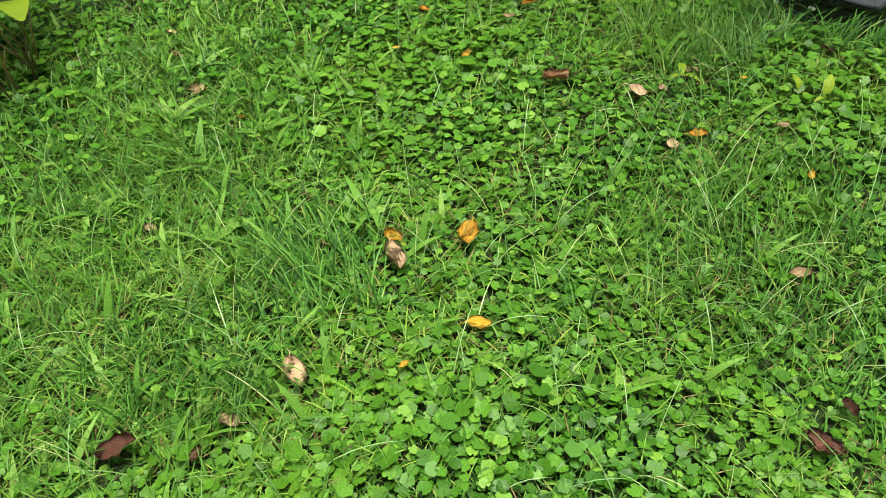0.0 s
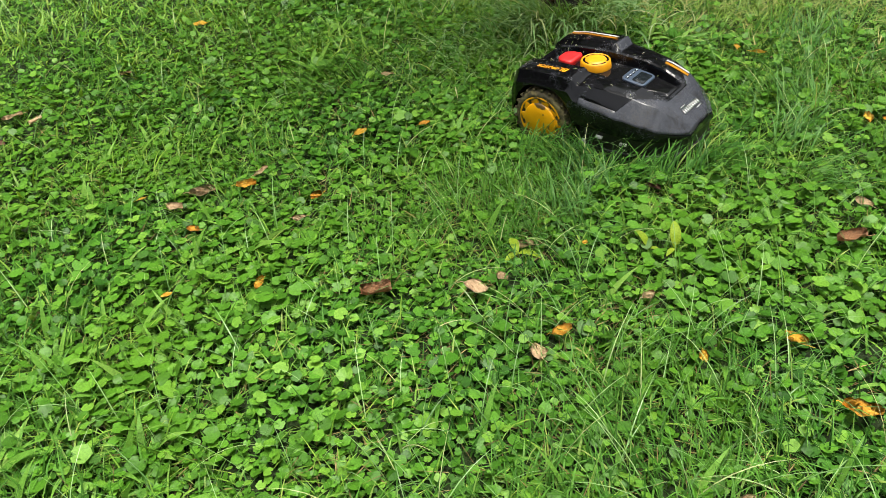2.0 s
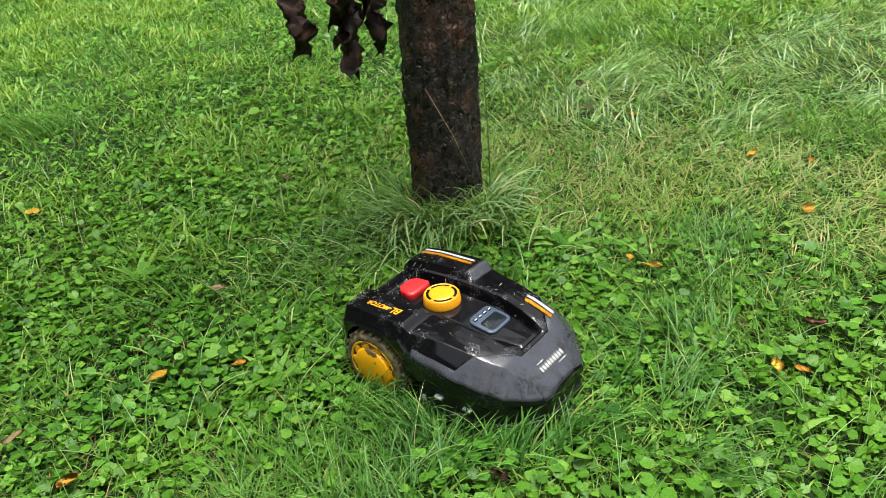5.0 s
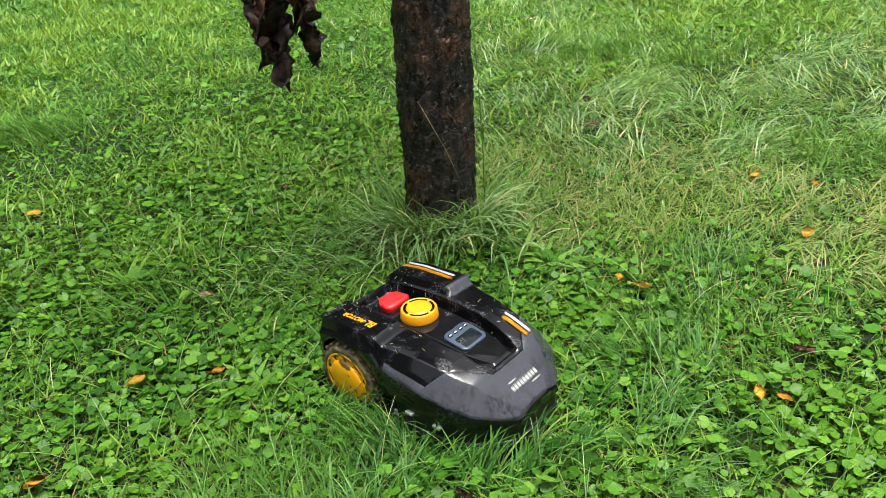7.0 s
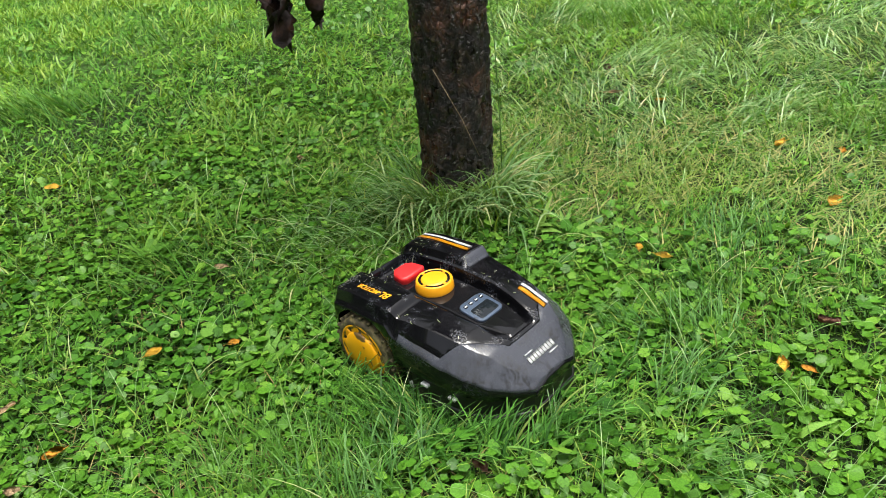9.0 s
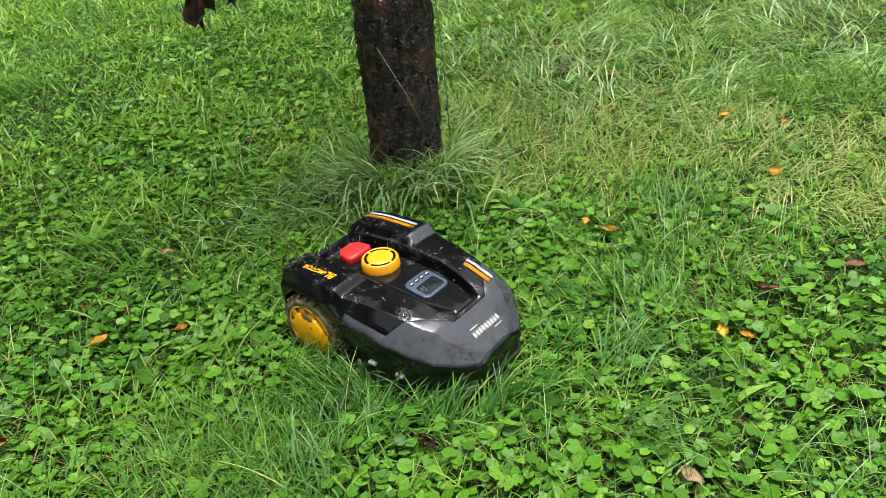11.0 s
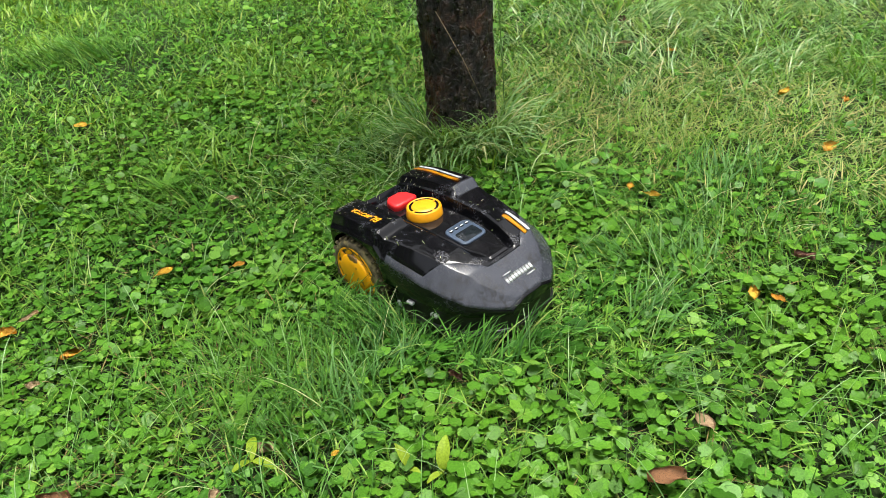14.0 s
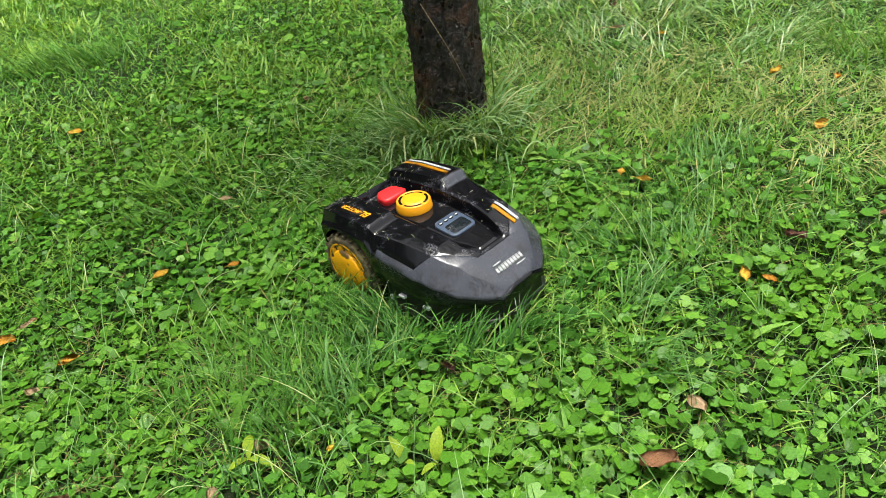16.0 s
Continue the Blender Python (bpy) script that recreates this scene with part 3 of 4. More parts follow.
    blades("dead_thatch", x, y, soil_z(x, y) + r.uniform(0.004, 0.03, n), r, r.uniform(0.03, 0.08, n), r.uniform(0.0018, 0.0036, n), r.uniform(1.0, 1.6, n), r.uniform(-0.2, 0.3, n),
           r.uniform(0, math.tau, n), THATCH, "dead brown stems and old clippings lying low in the lawn", segments=2)

    # dense dark green clumps of uncut grass
    rr = np.random.default_rng(26)
    spots = ((2.1, 1.1, 0.16, 200), (2.1, 1.35, 0.16, 150), (2.3, 0.95, 0.16, 240), (2.3, 2.85, 0.17, 320), (2.65, 2.5, 0.15, 260), (-1.1, 3.25, 0.15, 300))
    x = np.concatenate([rr.normal(cx, s, k) for cx, cy, s, k in spots])
    y = np.concatenate([rr.normal(cy, s * 0.7, k) for cx, cy, s, k in spots])
    n = len(x)
    blades("uncut_grass_clumps", x, y, soil_z(x, y), rr, rr.uniform(0.1, 0.23, n), rr.uniform(0.0035, 0.0075, n), rr.uniform(0.2, 0.8, n), rr.uniform(0.5, 1.4, n),
           rr.normal(3.4, 1.1, n), LUSH, "dense lush green clumps of uncut grass", segments=5)

    # flat rosettes of broad-leaved weeds
    rr = np.random.default_rng(24)
    parts = [[], [], []]
    for cx, cy in ((-2.05, -0.05), (-1.9, -0.3), (-2.2, -0.45), (-1.75, -0.15), (-1.65, 0.1), (-2.0, 0.25), (-1.45, -0.55), (-1.1, 0.35), (-0.35, 0.62), (-0.62, 1.35), (-2.3, 0.1), (-1.85, -0.6), (0.6, 0.86), (0.67, 0.8)):
        k = rr.integers(7, 12)
        parts[0].append(rr.normal(cx, 0.012, k))
        parts[1].append(rr.normal(cy, 0.012, k))
        parts[2].append(np.arange(k) * math.tau / k + rr.normal(0, 0.25, k))
    x, y, a = (np.concatenate(p) for p in parts)
    n = len(x)
    blades("weed_rosettes", x, y, soil_z(x, y) + 0.02, rr, rr.uniform(0.09, 0.17, n), rr.uniform(0.018, 0.030, n), rr.uniform(0.75, 1.25, n), rr.uniform(0.2, 0.7, n), a, WEED,
           "flat rosettes of broad pale green weed leaves", segments=6)

    # the lawn goes on thinner and coarser all round
    r = np.random.default_rng(25)
    n = 70000
    a, d = r.uniform(0, math.tau, n), 2.4 + 8.6 * r.uniform(0, 1, n) ** 0.85
    x, y = 0.4 + d * np.cos(a), 1.2 + d * np.sin(a)
    keep = (x < -3.0) | (y < -1.85) | (x > 4.5) | (y > 7.2)
    keep = keep & (np.hypot(x + 1.28, y + 2.07) > 0.3)
    x, y = x[keep], y[keep]
    n = len(x)
    blades("outer_lawn_grass", x, y, soil_z(x, y), r, r.uniform(0.08, 0.18, n), r.uniform(0.014, 0.028, n), r.uniform(0.1, 0.9, n), r.uniform(0.4, 1.5, n),
           r.uniform(0, math.tau, n), GRASS, "green lawn grass round the edges of the garden", segments=3)

    # fine long stems standing over the lawn
    x, y, r = scatter(330, lambda a, b: np.clip(0.35 + 0.9 * blob(a, b, -0.6, -0.78, 0.6, 0.5) + 0.6 * grass_zone(a, b), 0, 1), 15)
    ok = clear_of_things(x, y)
    x, y = x[ok], y[ok]
    n = len(x)
    blades("tall_grass_stems", x, y, soil_z(x, y), r, r.uniform(0.12, 0.26, n), r.uniform(0.0016, 0.0034, n), r.uniform(0.1, 0.6, n), r.uniform(0.6, 1.6, n),
           r.uniform(0, math.tau, n), MEADOW, "thin arching grass stems taller than the lawn", segments=6)

    # small tufts, some fresh green and some pale and bluish
    rr = np.random.default_rng(16)
    green = ((-0.95, 3.15, 0.16, 380), (2.15, 3.05, 0.2, 420), (-1.55, -0.75, 0.1, 240), (-1.75, -1.05, 0.09, 170), (-2.0, -0.25, 0.12, 220), (-0.55, 1.25, 0.12, 200), (-0.16, 0.41, 0.045, 60), (-0.10, 0.28, 0.05, 90),
             (-0.03, 0.14, 0.05, 80), (0.16, 0.07, 0.05, 70), (-0.06, 0.21, 0.035, 55), (0.06, 0.07, 0.04, 60), (0.27, 0.06, 0.05, 50))
    bluish = ((0.62, 0.28, 0.06, 60), (0.55, 0.02, 0.06, 50), (0.85, 0.35, 0.06, 55), (1.1, 0.55, 0.08, 70), (0.45, -0.15, 0.05, 50), (-0.2, 0.1, 0.08, 80), (-0.34, 0.03, 0.08, 70), (0.75, 0.18, 0.05, 55), (-0.105, 0.30, 0.035, 50))
    for name, spots, mat, label in (("grass_tufts", green, GRASS, "scattered tufts of fresh green grass"), ("bluish_grass_tufts", bluish, TUFT, "scattered tufts of bluish green arching grass")):
        for_x, for_y, for_a = [], [], []
        for cx, cy, spread, count in spots:
            for_x.append(rr.normal(cx, spread, count))
            for_y.append(rr.normal(cy, spread * 0.8, count))
            for_a.append(rr.normal(rr.uniform(0, 6.28), 0.6, count))
        x, y, a = np.concatenate(for_x), np.concatenate(for_y), np.concatenate(for_a)
        ok = clear_of_things(x, y) & open_over_leaves(x, y)
        x, y, a = x[ok], y[ok], a[ok]
        n = len(x)
        blades(name, x, y, soil_z(x, y), rr, rr.uniform(0.1, 0.2, n), rr.uniform(0.0032, 0.0065, n), rr.uniform(0.1, 0.6, n), rr.uniform(0.6, 1.6, n), a, mat, label, segments=5)

    # long grass left standing round the foot of the trunk
    n = 500
    ang = np.where(rr.uniform(0, 1, n) < 0.22, rr.normal(-0.8, 0.4, n), rr.normal(-2.3, 0.8, n))
    rad = 0.125 + np.abs(rr.normal(0, 0.10, n))
    x, y = TREE_AT[0] + rad * np.cos(ang), TREE_AT[1] + rad * np.sin(ang)
    blades("tree_foot_grass", x, y, soil_z(x, y), rr, rr.uniform(0.12, 0.32, n), rr.uniform(0.005, 0.010, n), rr.uniform(0.05, 0.6, n), rr.uniform(0.9, 2.2, n),
           np.where(rr.uniform(0, 1, n) < 0.5, rr.normal(3.6, 0.7, n), ang + rr.normal(0, 0.7, n)), REED, "long pale green grass left uncut round the tree foot", segments=6)

    # dense grass hides the lowest bark
    n = 1100
    ang = rr.normal(-1.95, 0.85, n)
    rad = 0.13 + np.abs(rr.normal(0, 0.09, n))
    x, y = TREE_AT[0] + rad * np.cos(ang), TREE_AT[1] + rad * np.sin(ang)
    blades("tree_foot_turf", x, y, soil_z(x, y), rr, rr.uniform(0.07, 0.16, n), rr.uniform(0.0045, 0.0085, n), rr.uniform(0.05, 0.6, n), rr.uniform(0.4, 1.7, n),
           rr.normal(3.8, 1.5, n), PALE, "dense bright green grass round the tree foot", segments=4)

    # and a drift of it beside the trunk
    n = 420
    x, y = rr.normal(0.1, 0.16, n), rr.normal(1.16, 0.12, n)
    ok = clear_of_things(x, y)
    x, y = x[ok], y[ok]
    n = len(x)
    blades("long_grass_drift", x, y, soil_z(x, y), rr, rr.uniform(0.09, 0.2, n), rr.uniform(0.0045, 0.009, n), rr.uniform(0.4, 1.0, n), rr.uniform(0.6, 1.4, n),
           rr.normal(3.5, 0.6, n), REED, "long pale green grass lying over beside the tree", segments=5)

    # broad plantain and dandelion blades
    x, y, r = scatter(330, lambda a, b: np.clip(0.08 + 0.9 * blob(a, b, -1.95, -0.35, 0.55, 1.0), 0, 1), 18)
    ok = clear_of_things(x, y, 0.03)
    x, y = x[ok], y[ok]
    n = len(x)
    blades("broad_weeds", x, y, soil_z(x, y), r, r.uniform(0.07, 0.15, n), r.uniform(0.012, 0.022, n), r.uniform(0.3, 0.9, n), r.uniform(0.3, 1.2, n),
           r.uniform(0, math.tau, n), WEED, "broad pale green plantain and dandelion leaves", segments=6)


plant_cover()


# ---- the tree ----
def tree():
    base = new("tree")
    bx, by = TREE_AT
    bz = float(soil_z(bx, by)) - 0.07
    base.matrix_world = Matrix.Translation((bx, by, bz))
    sides, levels = 96, 170
    top = 2.3
    verts, tris = [], []
    for j in range(levels):
        h = -0.1 + (top + 0.1) * (j / (levels - 1)) ** 1.25
        r0 = 0.121 + 0.016 * math.exp(-max(h, 0) / 0.09) + 0.03 * max(0.0, h - 1.6)
        for i in range(sides):
            a = math.tau * i / sides
            p = Vector((math.cos(a) * 3.2, math.sin(a) * 3.2, h * 5.0))
            ridge = abs(noise.noise(Vector((math.cos(a) * 7, math.sin(a) * 7, h * 3.2))))
            flake = noise.noise(Vector((math.cos(a) * 13, math.sin(a) * 13, h * 38)))
            r = r0 * (1 + 0.05 * noise.noise(p) + 0.16 * (0.3 - ridge) + 0.075 * flake)
            verts.append((r * math.cos(a) + 0.032 * h, r * math.sin(a) + 0.01 * h, h))
    for j in range(levels - 1):
        for i in range(sides):
            a, b = j * sides + i, j * sides + (i + 1) % sides
            tris += [(a, b, b + sides), (a, b + sides, a + sides)]
    linked("trunk", mesh_of("trunk", np.array(verts), np.array(tris)), BARK, base, "rough dark wet bark")

    r = random.Random(5)
    # limbs rise from the head of the trunk
    ends = []
    for k in range(6):
        a = k * 1.05 + 0.3
        p0 = Vector((-0.08, 0.02, 1.9 + 0.06 * k))
        pts, rad = [], []
        reach = r.uniform(1.0, 1.6)
        for s in range(8):
            f = s / 7
            pts.append(p0 + Vector((math.cos(a) * reach * f, math.sin(a) * reach * f, 1.5 * f + r.uniform(-0.04, 0.04))))
            rad.append(0.065 * (1 - 0.8 * f))
        bm = bmesh.new()
        tube(bm, pts, rad)
        limb = part("limb", bm, BARK, base)
        for s in (3, 4, 5, 6, 7):
            side = a + r.uniform(-1.1, 1.1)
            way = Vector((math.cos(side), math.sin(side), r.uniform(0.3, 1.0))) * r.uniform(0.25, 0.5)
            bm = bmesh.new()
            tube(bm, [pts[s], pts[s] + way * 0.5 + Vector((0, 0, 0.03)), pts[s] + way], [rad[s] * 0.45, rad[s] * 0.3, 0.003], 7)
            part("twig", bm, BARK, limb)
            ends += [pts[s] + way]
        ends += pts[3:]
    # one low bough reaches out and down over the lawn
    bm = bmesh.new()
    low = [Vector((-0.06, -0.02, 1.95)), Vector((-0.3, -0.5, 2.0)), Vector((-0.55, -1.0, 1.85)), Vector((-0.8, -1.5, 1.62)), Vector((-1.1, -1.85, 1.48)), Vector((-1.45, -2.05, 1.42))]
    tube(bm, low, [0.05, 0.035, 0.024, 0.014, 0.009, 0.005])
    bough = part("bough", bm, BARK, base)
    bm = bmesh.new()
    tube(bm, [Vector((-0.93, -1.66, 1.57)), Vector((-0.94, -1.85, 1.58)), Vector((-0.92, -2.03, 1.545))], [0.006, 0.004, 0.002], 7)
    part("twig", bm, BARK, bough)
    # crown of small leaves
    n = 2000
    q = np.random.default_rng(21)
    centre = np.array([list(ends[i]) for i in q.integers(0, len(ends), n)]) + q.normal(0, 0.42, (n, 3)) * np.array([1, 1, 0.8]) + np.array([0.15, 0.35, 0.15])
    centre[:, 2] = np.maximum(centre[:, 2], 2.35 + q.uniform(0, 0.2, n))
    shape = np.array([(0, 0, 0), (0.35, 0.3, 0.06), (0.75, 0.26, 0.04), (1.1, 0, -0.12), (0.75, -0.26, 0.04), (0.35, -0.3, 0.06)])
    m = turns(q.uniform(0, 1.2, n), q.uniform(0, 6.28, n), q.uniform(0, 6.28, n))
    v = np.einsum("nij,nkj->nki", m, shape[None] * q.uniform(0.05, 0.09, n)[:, None, None]) + centre[:, None]
    t = np.array([(0, 1, 2), (0, 2, 3), (0, 3, 4), (0, 4, 5)])
    crown = linked("crown", mesh_of("crown", v.reshape(-1, 3), (t[None] + (np.arange(n) * 6)[:, None, None]).reshape(-1, 3)), CROWN, base)
    tagged(crown, "thin crown of small green leaves", "", "", "stuff")

    # withered leaves dangle on stalks from the bough
    for (x, y, z), up, length, width, turn in HANGING:
        bm = bmesh.new()
        rows, cols = 22, 7
        grid = []
        tear = random.Random(round(turn * 100))
        for i in range(rows):
            f = i / (rows - 1)
            w = width * math.sin(math.pi * min(1, 0.05 + f * 0.95)) ** 0.6 * (0.72 + 0.3 * math.sin(9 * f + turn) + 0.14 * math.sin(31 * f + 5 * turn))
            line = []
            for j in range(cols):
                u = j / (cols - 1) - 0.5
                edge = tear.uniform(0.5, 1.25) if abs(u) > 0.45 else 1.0
                curl = 0.7 * width * (abs(u) * 2) ** 1.6 + 0.006 * math.sin(17 * f + 7 * u + turn * 3) + 0.004 * math.sin(41 * f - 13 * u + turn) + tear.uniform(-0.003, 0.003)
                line.append(bm.verts.new((u * w * edge + 0.014 * math.sin(3.5 * f + turn), curl * (1 if math.cos(turn * 7) > 0 else -1), -length * f + 0.006 * math.sin(13 * u + 11 * f) + (tear.uniform(-0.006, 0.004) if i == rows - 1 else 0))))
            grid.append(line)
        for i in range(rows - 1):
            for j in range(cols - 1):
                bm.faces.new((grid[i][j], grid[i][j + 1], grid[i + 1][j + 1], grid[i + 1][j]))
        bmesh.ops.solidify(bm, geom=bm.faces[:], thickness=0.0012)
        leaf = part("withered_leaf", bm, LEAF_WITHERED, base, "dark brown withered hanging leaf")
        leaf.matrix_local = Matrix.Translation((x - bx, y - by, z - bz)) @ pose(0, 0, 0, 0, 0, turn * 57)
        bm = bmesh.new()
        tube(bm, [Vector((0, 0, -0.005)), Vector((0.004, 0.002, up * 0.5)), Vector((0, 0, up))], [0.0016, 0.0014, 0.0018], 6)
        part("leaf_stalk", bm, LEAF_WITHERED, leaf)
    # a thread of dead stem against the bark
    bm = bmesh.new()
    tube(bm, [Vector((0.035, -0.136, 0.24)), Vector((-0.015, -0.136, 0.38)), Vector((-0.085, -0.098, 0.55))], [0.0007, 0.0008, 0.0007], 5)
    part("dead_stem", bm, LEAF_TAN, base)
    tagged(base, "old tree with rough dark wet bark standing in grass", "tree")


# place of the leaf's top, stalk, length, width, turn
HANGING = [((-0.256, -0.172, 1.125), 0.36, 0.095, 0.024, 0.3), ((-0.241, -0.192, 1.125), 0.37, 0.125, 0.021, 0.85), ((-0.213, -0.160, 1.120), 0.40, 0.108, 0.022, 1.5), ((-0.225, -0.169, 1.140), 0.38, 0.085, 0.026, 2.75),
           ((-0.277, -0.184, 1.145), 0.34, 0.09, 0.034, 2.3), ((-0.264, -0.194, 1.160), 0.34, 0.075, 0.030, 3.6), ((-0.765, -0.727, 1.245), 0.21, 0.12, 0.022, 0.5), ((-0.748, -0.715, 1.235), 0.22, 0.088, 0.03, 1.9),
           ((-0.650, -0.596, 1.198), 0.28, 0.062, 0.011, 1.1), ((-0.209, 0.328, 1.020), 0.42, 0.125, 0.055, 2.1)]

tree()


# ---- the robot mower ----
def smooth_step(a, b, x):
    t = min(1.0, max(0.0, (x - a) / (b - a)))
    return t * t * (3 - 2 * t)


def along(x, stops):
    for (x0, v0), (x1, v1) in zip(stops, stops[1:]):
        if x <= x1:
            t = min(1.0, max(0.0, (x - x0) / (x1 - x0)))
            return v0 + (v1 - v0) * t
    return stops[-1][1]


WHEEL_X, WHEEL_R = -0.165, 0.101


def shoulder_z(x):
    return along(x, [(-0.285, 0.210), (-0.265, 0.228), (-0.2, 0.238), (-0.06, 0.243), (0.04, 0.239), (0.12, 0.227), (0.19, 0.203), (0.26, 0.152), (0.285, 0.133)])


def outer_y(x):
    return along(x, [(-0.285, 0.174), (-0.262, 0.190), (-0.1, 0.197), (0.02, 0.199), (0.10, 0.195), (0.165, 0.184), (0.215, 0.160), (0.262, 0.112), (0.285, 0.078)])


def profile(x):
    """Half section of the cover: points from the middle outwards."""
    zs, yo = shoulder_z(x), outer_y(x)
    inside = smooth_step(-0.280, -0.262, x) * (1 - smooth_step(0.125, 0.208, x))
    zc = zs - 0.039 * inside
    w = along(x, [(-0.285, 0.058), (-0.12, 0.070), (0.06, 0.068), (0.16, 0.052), (0.205, 0.034), (0.285, 0.006)])
    pad = 0.019 * (1 - smooth_step(-0.07, -0.045, x))
    band = along(x, [(-0.285, 0.024), (-0.07, 0.024), (0.0, 0.042), (0.1, 0.052), (0.2, 0.056), (0.285, 0.036)])
    fall = along(x, [(-0.285, 0.034), (-0.07, 0.034), (0.0, 0.05), (0.1, 0.056), (0.2, 0.044), (0.285, 0.012)])
    y_in = w + 0.018
    y_out = max(y_in + 0.014, yo - band)
    z_side = zs + pad - fall
    dx = x - WHEEL_X
    arch = WHEEL_R + math.sqrt(0.115 ** 2 - dx * dx) if abs(dx) < 0.115 else 0.0
    skirt = along(x, [(-0.285, 0.12), (-0.05, 0.12), (0.03, 0.118), (0.2, 0.108), (0.285, 0.1)])
    zb = min(max(skirt, arch), z_side - 0.013)
    return [(0, zc), (w * 0.5, zc), (w - 0.003, zc), (w + 0.003, zc + 0.002 * inside), (w + 0.009, zs - 0.004 * inside), (y_in - 0.003, zs), (y_in + 0.007, zs + pad * 0.9), ((y_in + y_out) / 2 + 0.003, zs + pad),
            (y_out, zs + pad - 0.003), (y_out + 0.005, zs + pad - 0.005)] + [
            (y_out + 0.005 + f * (yo - y_out - 0.01), zs + pad - 0.005 + f * (z_side - zs - pad + 0.005)) for f in (0.25, 0.5, 0.75)] + [(yo - 0.005, z_side), (yo, z_side - 0.006), (yo + 0.001, (z_side - 0.006 + zb) / 2), (yo - 0.002, zb)]


def cover_z(x, y):
    p = profile(x)
    y = abs(y)
    for (y0, z0), (y1, z1) in zip(p, p[1:]):
        if y <= y1:
            return z0 + (z1 - z0) * (y - y0) / max(1e-6, y1 - y0)
    return p[-1][1]


def draped(bm, x0, x1, y0, y1, lift, slant=0.0, nx=14, ny=3):
    """A thin decal that follows the cover. slant shears its ends."""
    grid = []
    for i in range(nx + 1):
        row = []
        for j in range(ny + 1):
            y = y0 + (y1 - y0) * j / ny
            x = x0 + (x1 - x0) * i / nx + slant * j / ny
            row.append(bm.verts.new((x, y, cover_z(x, y) + lift)))
        grid.append(row)
    for i in range(nx):
        for j in range(ny):
            f = bm.faces.new((grid[i][j], grid[i + 1][j], grid[i + 1][j + 1], grid[i][j + 1]))
            if f.normal.z < 0:
                f.normal_flip()
    bmesh.ops.solidify(bm, geom=bm.faces[:], thickness=0.0008)


def slab(bm, outline, z0, z1, bevel=0.003):
    """A plate with the given outline and a rounded rim."""
    low = [bm.verts.new((x, y, z0)) for x, y in outline]
    high = [bm.verts.new((x, y, z1)) for x, y in outline]
    n = len(outline)
    bm.faces.new(low[::-1])
    top = bm.faces.new(high)
    for i in range(n):
        bm.faces.new((low[i], low[(i + 1) % n], high[(i + 1) % n], high[i]))
    bm.normal_update()
    if bevel:
        bmesh.ops.bevel(bm, geom=list(top.edges), offset=bevel, segments=3, affect="EDGES", profile=0.5)


def rounded(cx, cy, lx, ly, r, n=5):
    pts = []
    for sx, sy, a0 in ((1, 1, 0), (-1, 1, 90), (-1, -1, 180), (1, -1, 270)):
        for i in range(n + 1):
            a = radians(a0 + 90 * i / n)
            pts.append((cx + sx * (lx / 2 - r) + r * math.cos(a), cy + sy * (ly / 2 - r) + r * math.sin(a)))
    return pts


def lettering(name, text, size, place, mat, parent, label):
    """Letters laid on the cover, following its slope."""
    data = bpy.data.curves.new(name, "FONT")
    data.body = text
    data.size = size
    data.shear = 0.25
    data.offset = 0.0006
    data.align_x, data.align_y = "CENTER", "CENTER"
    holder = new(name + "_outline", data)
    me = bpy.data.meshes.new_from_object(holder.evaluated_get(bpy.context.evaluated_depsgraph_get()))
    bpy.data.objects.remove(holder)
    me.transform(place)
    for v in me.vertices:
        v.co.z = cover_z(v.co.x, v.co.y) + 0.0022
    return linked(name, me, mat, parent, label, False)


def wheel(parent, side):
    hub_at = new("wheel")
    hub_at.parent = parent
    hub_at.matrix_local = Matrix.Translation((WHEEL_X, side * 0.172, WHEEL_R)) @ pose(0, 0, 0, -90 * side, 0, 0)
    # local z points outwards from the mower
    bm = bmesh.new()
    lathe(bm, [(0.066, -0.026), (0.091, -0.026), (0.097, -0.018), (0.099, 0.0), (0.097, 0.018), (0.091, 0.026), (0.080, 0.028), (0.066, 0.024)], 56)
    r = random.Random(3)
    for v in bm.verts:
        f = 1 + r.uniform(-0.012, 0.012)
        v.co.x *= f
        v.co.y *= f
    part("tyre", bm, TYRE, hub_at, "grass-caked treaded tyre")
    lug = None
    for k in range(44):
        if lug is None:
            bm = bmesh.new()
            box(bm, -0.005, -0.0045, -0.012, 0.005, 0.0045, 0.012, 0.002)
            lug = part("tread_lug", bm, TYRE, hub_at)
            ob = lug
        else:
            ob = new("tread_lug", lug.data)
            ob.parent = hub_at
        t = 1 if k % 2 else -1
        ob.matrix_local = Matrix.Rotation(math.tau * k / 44, 4, "Z") @ Matrix.Translation((0.099, 0, t * 0.012)) @ Matrix.Rotation(t * 0.4, 4, "X")
    bm = bmesh.new()
    lathe(bm, [(0.001, -0.02), (0.080, -0.02), (0.080, 0.022), (0.0775, 0.028), (0.073, 0.029), (0.071, 0.022), (0.0595, 0.022), (0.058, 0.031), (0.054, 0.034), (0.02, 0.036), (0.004, 0.036)], 56)
    part("rim", bm, HUB, hub_at, "yellow wheel rim smeared with mud")
    for k in range(10):
        a = math.tau * k / 10
        bm = bmesh.new()
        box(bm, 0.056, -0.0125, 0.016, 0.076, 0.0125, 0.0285, 0.0015)
        ob = part("spoke", bm, HUB, hub_at)
        ob.matrix_local = Matrix.Rotation(a, 4, "Z")
    return hub_at


